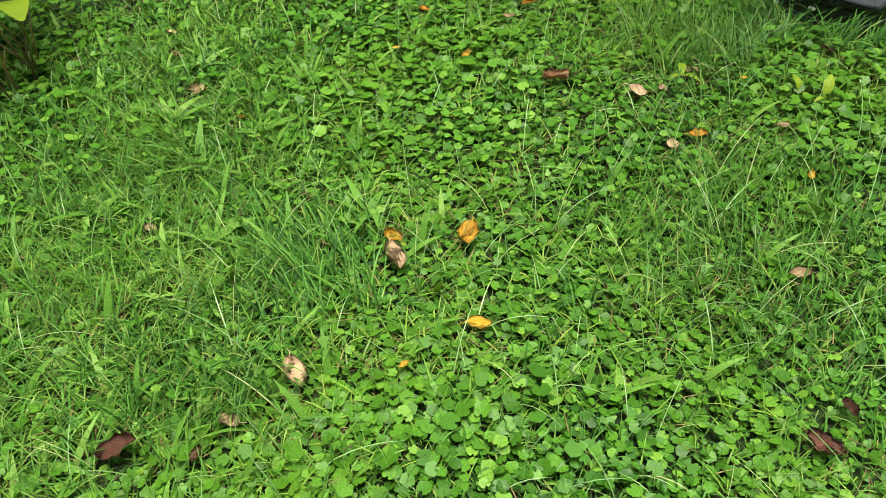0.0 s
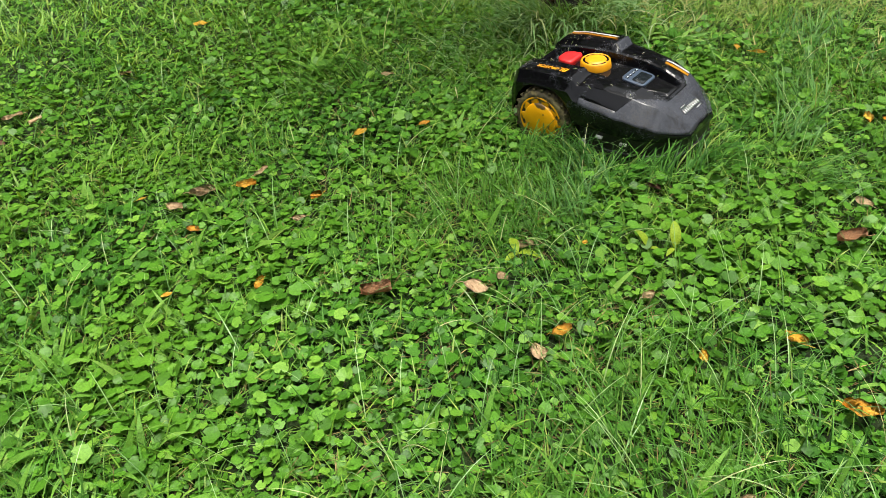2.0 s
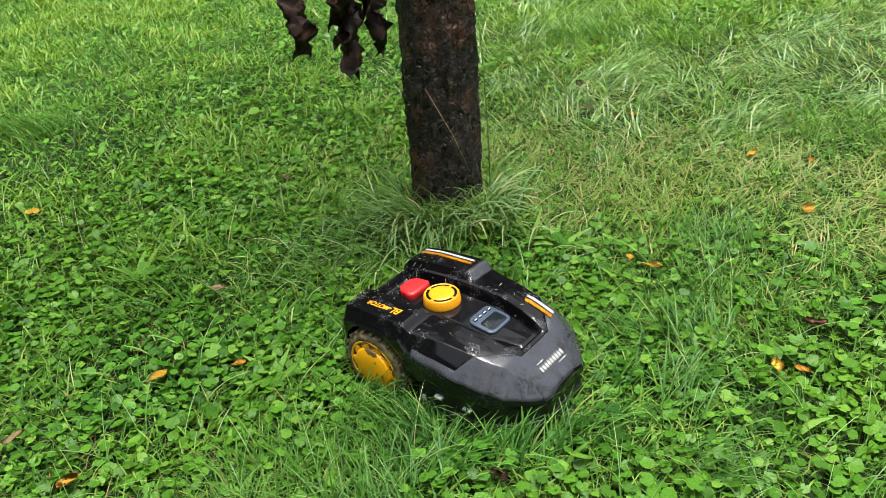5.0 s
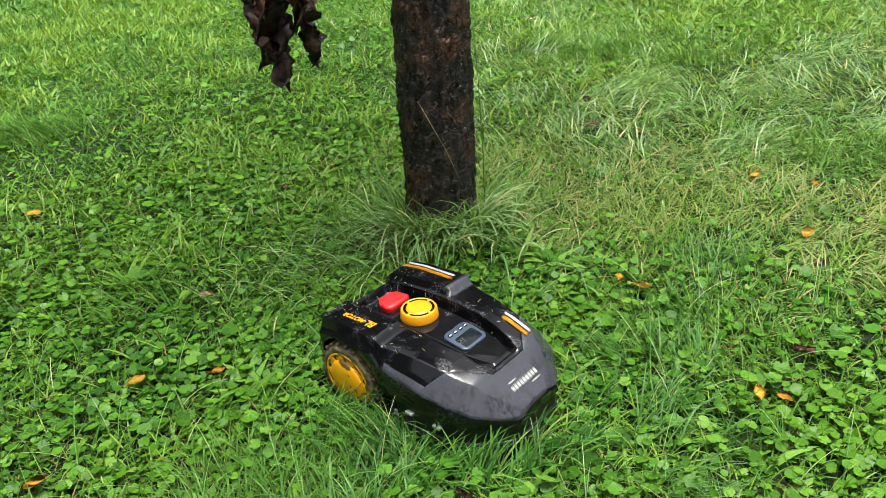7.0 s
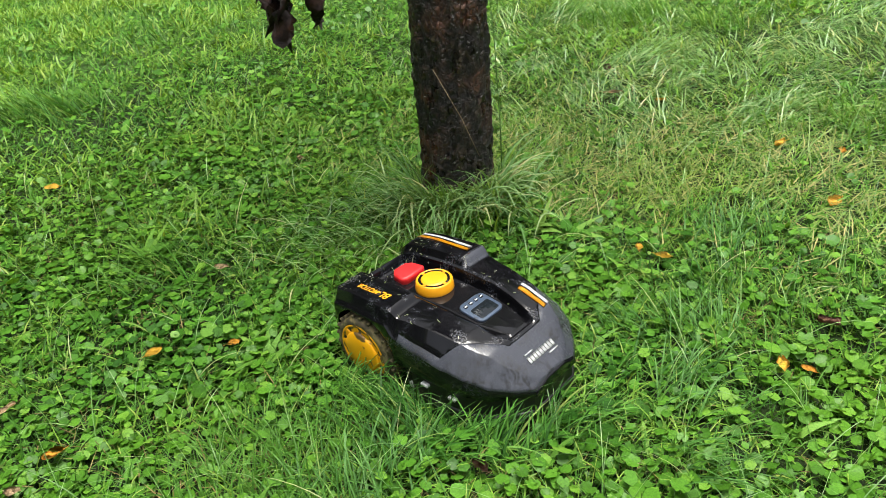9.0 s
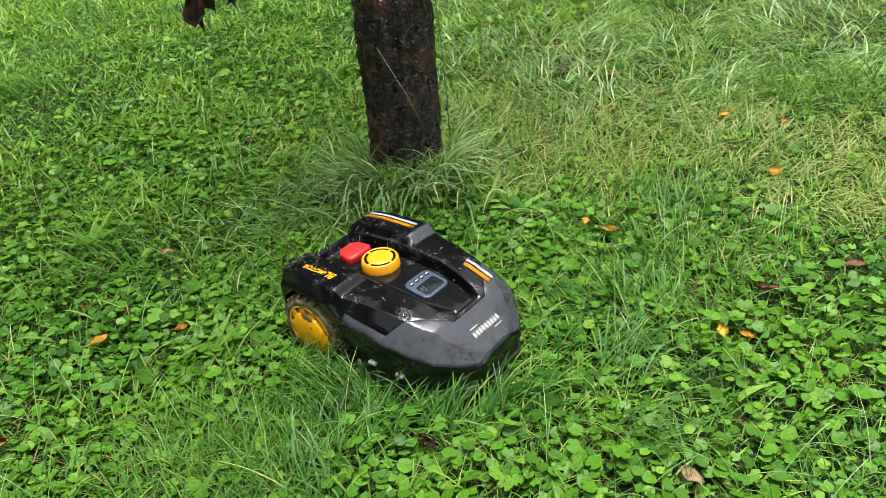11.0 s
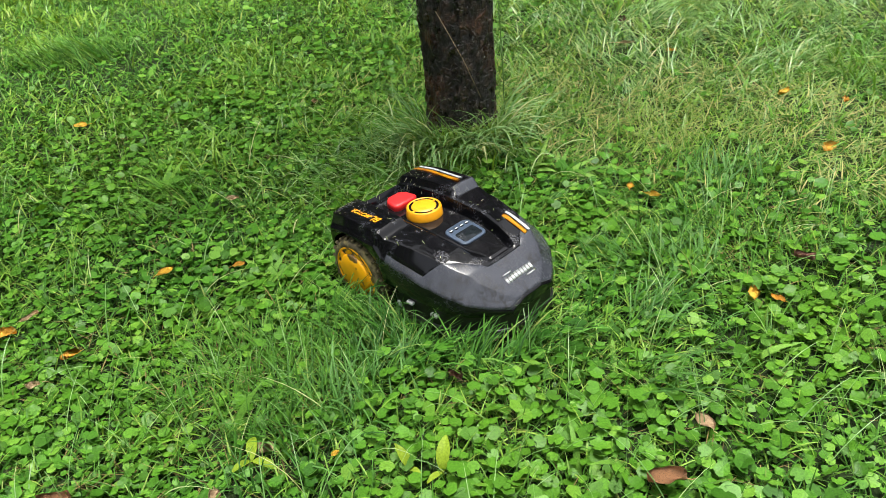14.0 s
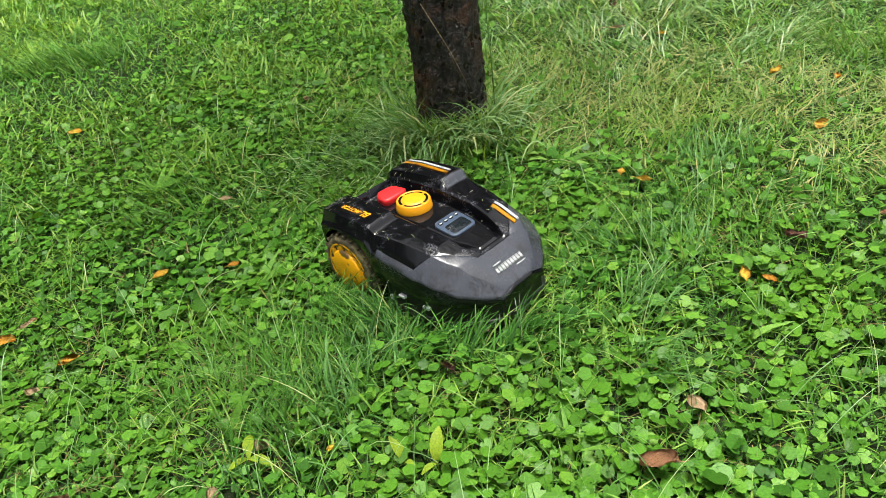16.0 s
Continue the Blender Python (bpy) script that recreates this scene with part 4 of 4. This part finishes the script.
def mower():
    base = new("robot_mower")
    base.matrix_world = pose(MOWER_AT[0], MOWER_AT[1], MOWER_Z, 0, MOWER_PITCH, MOWER_YAW)

    # the cover: sections set along its length
    xs = np.concatenate([np.linspace(-0.285, -0.235, 9), np.linspace(-0.225, -0.085, 15), np.linspace(-0.078, -0.026, 12), np.linspace(-0.015, 0.06, 8), np.linspace(0.067, 0.285, 38)])
    def sections(collar):
        """The faces of the cover that belong to the nose collar, or all the others."""
        bm = bmesh.new()
        ring = bm.faces.layers.int.new("ring")
        rows = []
        for x in xs:
            p = profile(float(x))
            rows.append([bm.verts.new((x, -y, z)) for y, z in p[:0:-1]] + [bm.verts.new((x, y, z)) for y, z in p])
        half = len(rows[0]) // 2
        for a, b in zip(rows, rows[1:]):
            for i in range(len(a) - 1):
                f = bm.faces.new((a[i], a[i + 1], b[i + 1], b[i]))
                f[ring] = min(abs(i - half), abs(i + 1 - half))
        ends = [rows[0][:], rows[-1][:]]
        for co, no in (((0.2, 0, 0), (1, 0, 0)), ((0.2, 0.06, 0), (0.746, 0.666, 0)), ((0.2, -0.06, 0), (0.746, -0.666, 0))):
            near = [f for f in bm.faces if f.calc_center_median().x > 0.03]
            geom = list({v for f in near for v in f.verts}) + list({e for f in near for e in f.edges}) + near
            bmesh.ops.bisect_plane(bm, geom=geom, plane_co=co, plane_no=no)

        def on_collar(f):
            c, k = f.calc_center_median(), f[ring]
            # step band grey on one shoulder only: sky reflection put into the colour
            return k < 14 and (c.x > 0.2 or (c.x > 0.03 and 0.746 * c.x + 0.666 * abs(c.y) > 0.1892) or (-0.073 < c.x < -0.045 and k >= 6 and c.y > 0) or (k >= 12 and c.x > -0.03))
        gone = [f for f in bm.faces if on_collar(f) != collar]
        bmesh.ops.delete(bm, geom=gone, context="FACES_ONLY")
        return bm, ends

    def finish(name, bm, mat, label):
        for v in [v for v in bm.verts if not v.link_faces]:
            bm.verts.remove(v)
        bmesh.ops.recalc_face_normals(bm, faces=bm.faces[:])
        bm.normal_update()
        if sum(f.normal.z for f in bm.faces) < 0:
            bmesh.ops.reverse_faces(bm, faces=bm.faces[:])
        ob = part(name, bm, mat, base, label)
        ob.data.set_sharp_from_angle(angle=radians(22))
        thick = ob.modifiers.new("thickness", "SOLIDIFY")
        thick.thickness, thick.offset = 0.004, -1
        soft = ob.modifiers.new("shading", "WEIGHTED_NORMAL")
        soft.keep_sharp = True

    bm, rows = sections(False)
    # tail and nose close downwards
    for row, dx, drop in ((rows[0], -0.012, 0.095), (rows[-1], 0.004, 0.1)):
        low = [bm.verts.new((v.co.x + dx, v.co.y * 0.97, max(v.co.z - (0.03 if dx < 0 else 0.006), drop))) for v in row]
        lower = [bm.verts.new((v.co.x + dx * 0.9, v.co.y * 0.92, drop)) for v in row]
        for a, b in ((row, low), (low, lower)):
            for i in range(len(a) - 1):
                bm.faces.new((a[i], a[i + 1], b[i + 1], b[i]))
    finish("cover", bm, SHELL, "glossy wet black plastic cover with dirt smears and painted grey sky sheen")
    bm, rows = sections(True)
    finish("collar", bm, COLLAR, "satin dark grey nose collar")

    # chassis under the cover
    outline = []
    for x in np.linspace(-0.275, 0.280, 28):
        w = min(0.142 + 0.045 * smooth_step(-0.045, 0.0, x), outer_y(x) - 0.010)
        outline.append((float(x), w))
    outline = outline + [(x, -w) for x, w in outline[::-1]]
    bm = bmesh.new()
    slab(bm, outline[::-1], 0.040, 0.122, 0.0)
    bmesh.ops.recalc_face_normals(bm, faces=bm.faces[:])
    part("chassis", bm, CHASSIS, base, "matt black chassis flecked with grass", False)
    bm = bmesh.new()
    ring = [(x * 1.015, w * 1.03) for x, w in outline if x > 0.03]
    slab(bm, ring[::-1], 0.034, 0.058, 0.005)
    bmesh.ops.recalc_face_normals(bm, faces=bm.faces[:])
    part("bumper", bm, CHASSIS, base)
    for side in (1, -1):
        bm = bmesh.new()
        box(bm, -0.035, side * 0.158 - 0.02, 0.03, 0.02, side * 0.158 + 0.02, 0.105, 0.008)
        part("side_bracket", bm, CHASSIS, base)
        for x, z in ((0.045, 0.097), (0.125, 0.09)):
            bm = bmesh.new()
            y = side * (outer_y(x) - 0.006)
            box(bm, x - 0.011, y - 0.006, z - 0.006, x + 0.011, y + 0.006, z + 0.002, 0.002)
            part("clip", bm, SILVER, base, "small bare metal clip")
        bm = bmesh.new()
        box(bm, -0.022, side * 0.178 - 0.006, 0.05, 0.012, side * 0.178 + 0.006, 0.066, 0.003)
        part("side_latch", bm, SILVER, base)
        wheel(base, side)
    for y in (-0.07, 0.07):
        bm = bmesh.new()
        lathe(bm, [(0.012, -0.015), (0.033, -0.013), (0.036, 0.0), (0.033, 0.013), (0.012, 0.015)], 24, Matrix.Translation((0.185, y, 0.037)) @ Matrix.Rotation(radians(90), 4, "X"))
        part("front_wheel", bm, CHASSIS, base)
    bm = bmesh.new()
    box(bm, -0.300, -0.045, 0.062, -0.285, 0.03, 0.082, 0.003)
    part("rear_plate", bm, SILVER, base, "scuffed pale plate low on the tail")

    # control panel in the middle channel
    def top(x):
        return min(cover_z(x, 0) + 0.019, shoulder_z(x) - 0.004)

    bm = bmesh.new()
    outl = [(-0.235, -0.038), (-0.205, -0.056), (0.02, -0.060), (0.11, -0.053), (0.184, -0.031), (0.184, 0.031), (0.11, 0.053), (0.02, 0.060), (-0.205, 0.056), (-0.235, 0.038)]
    n = len(outl)
    low = [bm.verts.new((x * 1.03, y * 1.12, cover_z(x, 0) - 0.002)) for x, y in outl]
    high = [bm.verts.new((x * 0.97, y * 0.92, top(x))) for x, y in outl]
    mid = [bm.verts.new((x * 0.97, 0, top(x) + 0.001)) for x, y in outl[:5]]
    for i in range(n):
        bm.faces.new((low[i], low[(i + 1) % n], high[(i + 1) % n], high[i]))
    for i in range(4):
        bm.faces.new((high[i], high[i + 1], mid[i + 1], mid[i]))
        bm.faces.new((mid[i], mid[i + 1], high[8 - i], high[9 - i]))
    bmesh.ops.recalc_face_normals(bm, faces=bm.faces[:])
    panel = part("control_panel", bm, PANEL, base, "glossy black control panel", False)
    soft = panel.modifiers.new("edges", "BEVEL")
    soft.width, soft.segments, soft.limit_method = 0.003, 3, "ANGLE"

    # stop button
    bm = bmesh.new()
    x0 = -0.182
    slab(bm, [(x0 - 0.030, -0.020), (x0 - 0.014, -0.036), (x0 + 0.022, -0.041), (x0 + 0.031, -0.030), (x0 + 0.031, 0.030), (x0 + 0.022, 0.041), (x0 - 0.014, 0.036), (x0 - 0.030, 0.020)], top(x0) - 0.008, top(x0) + 0.019, 0.007)
    part("stop_button", bm, RED, panel, "red stop button")
    # turning knob
    bm = bmesh.new()
    x1 = -0.084
    lathe(bm, [(0.044, -0.002), (0.050, 0.0), (0.050, 0.004), (0.0475, 0.024), (0.045, 0.0272), (0.043, 0.0278), (0.0415, 0.0255), (0.033, 0.0255), (0.0318, 0.0285), (0.027, 0.0294), (0.002, 0.0298)], 56, Matrix.Translation((x1, 0, top(x1) - 0.004)))
    knob = part("knob", bm, YELLOW, panel, "yellow round turning knob")
    bm = bmesh.new()
    for k in range(4):
        n = 10
        ring = []
        for i in range(n + 1):
            a = math.tau * (k + 0.07 + 0.86 * i / n) / 4
            ring.append([bm.verts.new((x1 + q * math.cos(a), q * math.sin(a), top(x1) + 0.0222)) for q in (0.0340, 0.0408)])
        for a, b in zip(ring, ring[1:]):
            bm.faces.new((a[0], a[1], b[1], b[0]))
    bmesh.ops.recalc_face_normals(bm, faces=bm.faces[:])
    part("printed_ring", bm, PANEL, knob)
    # display
    x2 = 0.068
    slope = math.degrees(math.atan2(top(x2 - 0.03) - top(x2 + 0.03), 0.06))
    stand = new("display")
    stand.parent = panel
    stand.matrix_local = pose(x2, 0, top(x2) + 0.001, 0, slope, 0)
    bm = bmesh.new()
    slab(bm, rounded(0, 0, 0.080, 0.088, 0.018), -0.004, 0.004, 0.003)
    part("display_frame", bm, SCREEN_FRAME, stand, "blue-grey display surround")
    bm = bmesh.new()
    slab(bm, rounded(0.012, 0, 0.040, 0.066, 0.007), 0.0, 0.0052, 0.001)
    part("screen", bm, SCREEN, stand, "dark display glass")
    for k in range(4):
        bm = bmesh.new()
        slab(bm, rounded(-0.024, -0.0285 + 0.019 * k, 0.010, 0.011, 0.003, 3), 0.0, 0.006, 0.001)
        part("key", bm, PANEL, stand)
        bm = bmesh.new()
        box(bm, -0.0255, -0.0325 + 0.019 * k, 0.0055, -0.0225, -0.0245 + 0.019 * k, 0.0066)
        part("key_mark", bm, WHITE, stand)

    # stripes along one shoulder
    for x0, x1, y0 in ((-0.266, -0.08, 0.147), (0.105, 0.185, 0.116)):
        bm = bmesh.new()
        draped(bm, x0, x1, y0 - 0.0185, y0 - 0.004, 0.0018, -0.004)
        part("yellow_stripe", bm, YELLOW, base)
        bm = bmesh.new()
        draped(bm, x0 - 0.004, x1 - 0.004, y0, y0 + 0.0105, 0.0018, -0.004)
        part("white_stripe", bm, WHITE, base)
    for words, size, x in (("BL", 0.030, -0.112), ("-MOTOR", 0.020, -0.168)):
        lettering("printed_words", words, size, Matrix.Translation((x, -0.142, 0)) @ Matrix.Rotation(math.pi, 4, "Z"), YELLOW, base, "yellow printed words")
    # the maker's plate on the nose: plain bars in its colours
    bars = [(0.2385, 0.2525, -0.0475 + 0.0107 * k, -0.0475 + 0.0107 * k + 0.0088, WHITE) for k in range(9)]
    bars += [(0.2315, 0.2345, -0.048, -0.016, WHITE), (0.2565, 0.2595, 0.012, 0.048, WHITE)]
    for x0, x1, y0, y1, mat in bars:
        bm = bmesh.new()
        draped(bm, x0, x1, y0, y1, 0.0022, 0.0, 3, 4)
        part("plate_bar", bm, mat, base)
    # clippings stuck to the wet cover
    q = np.random.default_rng(9)
    n = 150
    x = np.where(q.uniform(0, 1, n) < 0.6, q.uniform(-0.295, -0.2, n), q.uniform(-0.28, 0.16, n))
    y = q.uniform(-0.17, 0.17, n)
    z = np.array([cover_z(float(max(-0.284, a)), float(b)) if abs(b) < outer_y(float(a)) - 0.03 else 0.1 for a, b in zip(x, y)]) + 0.0022
    tail = x < -0.283
    z = np.where(tail, q.uniform(0.1, 0.19, n), z)
    x = np.where(tail, -0.2995, x)
    keep = z > 0.1005
    x, y, z = x[keep], y[keep], z[keep]
    n = len(x)
    a = q.uniform(0, math.tau, n)
    long, wide = q.uniform(0.003, 0.014, n), q.uniform(0.0005, 0.0012, n)
    dx, dy = np.cos(a), np.sin(a)
    corner = []
    for u, v in ((-1, -1), (1, -1), (1, 1), (-1, 1)):
        px, py = x + 0.5 * long * u * dx - 0.5 * wide * v * dy, y + 0.5 * long * u * dy + 0.5 * wide * v * dx
        pz = np.array([cover_z(float(c), float(d)) + 0.0022 for c, d in zip(px, py)])
        on_tail = x < -0.29
        corner.append(np.stack([np.where(on_tail, x, px), py, np.where(on_tail, z + 0.5 * long * u * dx, pz)], 1))
    v = np.stack(corner, 1)
    t = (np.array([(0, 1, 2), (0, 2, 3)])[None] + (np.arange(n) * 4)[:, None, None]).reshape(-1, 3)
    bits = linked("grass_clippings", mesh_of("grass_clippings", v.reshape(-1, 3), t), CLIPPING, base)
    tagged(bits, "pale grass clippings stuck to the wet plastic", "", "", "stuff")
    tagged(base, "black and yellow robot lawn mower wet with rain in grass", "robot mower")


MOWER_PITCH = 0.0
mower()


# ---- fallen leaves, each lying on the plants ----
def leaf_mesh(name, lobes, curl, seed):
    """A curled dry leaf one metre long along x, with a stalk."""
    r = random.Random(seed)
    rows, cols = 11, 7
    verts, faces = [], []
    for i in range(rows):
        f = i / (rows - 1)
        w = 0.30 * math.sin(math.pi * (0.04 + 0.93 * f)) ** 0.8 * (1 + lobes * math.cos(f * 19 + seed))
        for j in range(cols):
            u = 2 * j / (cols - 1) - 1
            z = curl * (u * u * 0.28 + 0.30 * (f - 0.45) ** 2) + 0.05 * math.sin(7 * f + 3 * u + seed) + r.uniform(-0.012, 0.012)
            verts.append((f - 0.5 + 0.06 * lobes * abs(u) * math.sin(9 * f), u * w + 0.05 * math.sin(3 * f + seed), z))
    for i in range(rows - 1):
        for j in range(cols - 1):
            a = i * cols + j
            faces.append((a, a + cols, a + cols + 1, a + 1))
    bm = bmesh.new()
    vs = [bm.verts.new(v) for v in verts]
    for f in faces:
        bm.faces.new([vs[k] for k in f])
    bmesh.ops.solidify(bm, geom=bm.faces[:], thickness=0.012)
    tube(bm, [Vector((-0.46, 0.05 * math.sin(seed), 0.03)), Vector((-0.62, 0.02, 0.05)), Vector((-0.75, -0.05, 0.02))], [0.016, 0.012, 0.010], 5)
    me = bpy.data.meshes.new(name)
    bm.to_mesh(me)
    bm.free()
    me.polygons.foreach_set("use_smooth", [True] * len(me.polygons))
    return me


def fallen_leaves():
    r = random.Random(31)
    for places, mat, label, lobes in ((YELLOW_LEAVES, LEAF_YELLOW, "orange-yellow fallen autumn leaf lying on ground ivy", 0.12), (TAN_LEAVES, LEAF_TAN, "pale tan dry fallen leaf lying on the lawn", 0.05),
                                      (RUST_LEAVES, LEAF_RUST, "rust-brown dry fallen leaf on the lawn", 0.08), (BROWN_LEAVES, LEAF_BROWN, "dark reddish brown curled fallen leaf on the lawn", 0.2)):
        shapes = []
        for k in range(4):
            me = leaf_mesh("fallen_leaf", lobes, (0.05 + 0.10 * k) if mat is LEAF_TAN else 0.15 + 0.2 * k if mat is LEAF_YELLOW else 0.25 + 0.3 * k, k + 2)
            me.materials.append(mat)
            shapes.append(me)
        for x, y, size in places:
            ob = new("fallen_leaf", r.choice(shapes))
            ob.matrix_world = pose(x, y, float(soil_z(x, y)) + r.uniform(0.038, 0.052), r.uniform(-16, 16), r.uniform(-14, 14), r.uniform(0, 360)) @ Matrix.Diagonal((size * 0.92, size * 0.95, size * 0.8, 1))
            tagged(ob, label, "fallen leaf", "fallen leaves on the lawn")


fallen_leaves()


# ---- a lime seedling ----
def seedling(x, y, sizes, seed):
    r = random.Random(seed)
    z = float(soil_z(x, y))
    base = new("seedling")
    base.matrix_world = Matrix.Translation((x, y, z))
    for k, (length, lean, spin) in enumerate(sizes):
        bm = bmesh.new()
        rows = 9
        grid = []
        for i in range(rows):
            f = i / (rows - 1)
            w = 0.19 * length * math.sin(math.pi * (0.03 + 0.94 * f)) ** 0.8
            bend = radians(lean) + 0.7 * f
            grid.append([bm.verts.new((length * f * math.sin(bend), u * w, 0.035 + length * f * math.cos(bend) + 0.25 * abs(u) * w)) for u in (-1, -0.5, 0, 0.5, 1)])
        for a, b in zip(grid, grid[1:]):
            for j in range(4):
                bm.faces.new((a[j], a[j + 1], b[j + 1], b[j]))
        leaf = part("leaf", bm, LIME, base)
        leaf.matrix_local = Matrix.Rotation(radians(spin), 4, "Z")
    bm = bmesh.new()
    tube(bm, [Vector((0, 0, -0.01)), Vector((0.002, 0, 0.02)), Vector((0, 0, 0.04))], [0.0018, 0.0015, 0.0012], 6)
    part("stem", bm, LIME, base)
    tagged(base, "bright lime green seedling with upright leaves", "seedling")


seedling(-0.105, -0.235, ((0.075, 10, 60), (0.04, 50, 200)), 1)
seedling(-0.165, -0.2, ((0.06, 5, 110), (0.035, 40, 300)), 2)
seedling(-0.47, -0.05, ((0.065, 45, 80), (0.06, 55, 320), (0.05, 50, 200)), 3)


# ---- a shrub at the lawn's edge ----
def shrub():
    x, y = -2.85, 0.42
    z = float(soil_z(x, y))
    base = new("shrub")
    base.matrix_world = Matrix.Translation((x, y, z))
    r = random.Random(44)
    q = np.random.default_rng(44)
    tips = []
    for k in range(18):
        a, reach = r.uniform(0, 6.28), r.uniform(0.1, 0.4)
        pts = [Vector((0.08 * math.cos(a) + reach * f * f * math.cos(a), 0.08 * math.sin(a) + reach * f * f * math.sin(a), 0.85 * f * r.uniform(0.85, 1.1) - 0.02)) for f in (0, 0.25, 0.5, 0.75, 1)]
        bm = bmesh.new()
        tube(bm, pts, [0.009, 0.007, 0.006, 0.004, 0.002], 7)
        part("stem", bm, BARK, base)
        tips += pts[2:]
    n = 620
    c = np.array([list(tips[i]) for i in q.integers(0, len(tips), n)]) + q.normal(0, 0.09, (n, 3))
    shape = np.array([(0, 0, 0), (0.3, 0.34, 0.06), (0.75, 0.26, 0.03), (1.1, 0, -0.14), (0.75, -0.26, 0.03), (0.3, -0.34, 0.06)])
    m = turns(q.uniform(0.1, 1.1, n), q.uniform(0, 6.28, n), q.uniform(0, 6.28, n))
    v = np.einsum("nij,nkj->nki", m, shape[None] * q.uniform(0.05, 0.1, n)[:, None, None]) + c[:, None]
    t = np.array([(0, 1, 2), (0, 2, 3), (0, 3, 4), (0, 4, 5)])
    crown = linked("foliage", mesh_of("foliage", v.reshape(-1, 3), (t[None] + (np.arange(n) * 6)[:, None, None]).reshape(-1, 3)), WEED, base)
    tagged(crown, "broad bright green leaves", "", "", "stuff")
    for px, py, pz, length, lean, spin in ((0.30, -0.10, 0.27, 0.17, 62, -60), (0.22, -0.22, 0.19, 0.14, 75, -110)):
        bm = bmesh.new()
        grid = []
        for i in range(10):
            f = i / 9
            w = 0.27 * length * math.sin(math.pi * (0.05 + 0.93 * f)) ** 0.7
            bend = radians(lean) + 0.5 * f
            grid.append([bm.verts.new((length * f * math.sin(bend), u * w, length * f * math.cos(bend) + 0.2 * abs(u) * w)) for u in (-1, -0.5, 0, 0.5, 1)])
        for a, c in zip(grid, grid[1:]):
            for j in range(4):
                bm.faces.new((a[j], a[j + 1], c[j + 1], c[j]))
        tube(bm, [Vector((0, 0, 0)), Vector((-0.05, 0, -pz * 0.5)), Vector((-0.11, 0, -pz))], [0.0025, 0.003, 0.004], 6)
        leaf = part("broad_leaf", bm, LIME if length > 0.15 else WEED, base, "large lime green leaf on a thin stem" if length > 0.15 else "")
        leaf.matrix_local = Matrix.Translation((px, py, pz)) @ Matrix.Rotation(radians(spin), 4, "Z")
    # dead stems hang about its foot
    for k in range(16):
        px, py = r.uniform(0.12, 0.3), r.uniform(-0.3, -0.08)
        lean = Vector((r.uniform(-0.1, 0.1), r.uniform(-0.12, 0.08), 0))
        tall = r.uniform(0.16, 0.34)
        bm = bmesh.new()
        tube(bm, [Vector((px, py, -0.02)), Vector((px, py, tall * 0.5)) + lean * 0.3, Vector((px, py, tall)) + lean], [0.004, 0.0032, 0.0015], 6)
        part("dead_stem", bm, THATCH, base)
    tagged(base, "leafy green shrub with thin brown stems", "shrub")


shrub()


# ---- a lone stalk beside the trunk ----
def stalk():
    x, y = TREE_AT[0] + 0.15, TREE_AT[1] - 0.05
    bm = bmesh.new()
    tube(bm, [Vector((0, 0, -0.01)), Vector((0.006, 0, 0.25)), Vector((0.004, 0.004, 0.5)), Vector((-0.004, 0.01, 0.78))], [0.0022, 0.002, 0.0016, 0.0012], 7)
    ob = part("grass_stalk", bm, MEADOW)
    ob.matrix_world = Matrix.Translation((x, y, float(soil_z(x, y))))
    tagged(ob, "tall thin green grass stalk beside the tree trunk", "grass stalk")


stalk()


# ---- unseen woods added all round, behind and beside the lawn, to block low sky ----
def sky_blocking_woods():
    q = np.random.default_rng(77)
    n = 25000
    a = q.uniform(0, math.tau, n)
    d = q.uniform(9.5, 14, n)
    tall = 0.5 + 0.5 * np.sin(a)
    top = (3.0 + 8.5 * tall ** 1.5) * (0.75 + 0.4 * patchy(np.cos(a) * 9, np.sin(a) * 9, 2.0, 4))
    c = np.stack([d * np.cos(a), 1 + d * np.sin(a), top * q.uniform(0, 1, n) ** 0.8], 1)
    shape = np.array([(0, 0, 0), (0.4, 0.3, 0.1), (0.9, 0.22, 0.0), (1.2, 0, -0.2), (0.9, -0.25, 0.05), (0.4, -0.3, 0.1)])
    m = turns(q.uniform(0, 1.4, n), q.uniform(0, 6.28, n), q.uniform(0, 6.28, n))
    v = np.einsum("nij,nkj->nki", m, shape[None] * q.uniform(0.5, 1.0, n)[:, None, None]) + c[:, None]
    t = np.array([(0, 1, 2), (0, 2, 3), (0, 3, 4), (0, 4, 5)])
    ob = linked("sky_blocking_woods", mesh_of("sky_blocking_woods", v.reshape(-1, 3), (t[None] + (np.arange(n) * 6)[:, None, None]).reshape(-1, 3)), CROWN)
    tagged(ob, "unseen dark leafy woods added round the lawn to block sky", "woods", "", "stuff")


sky_blocking_woods()
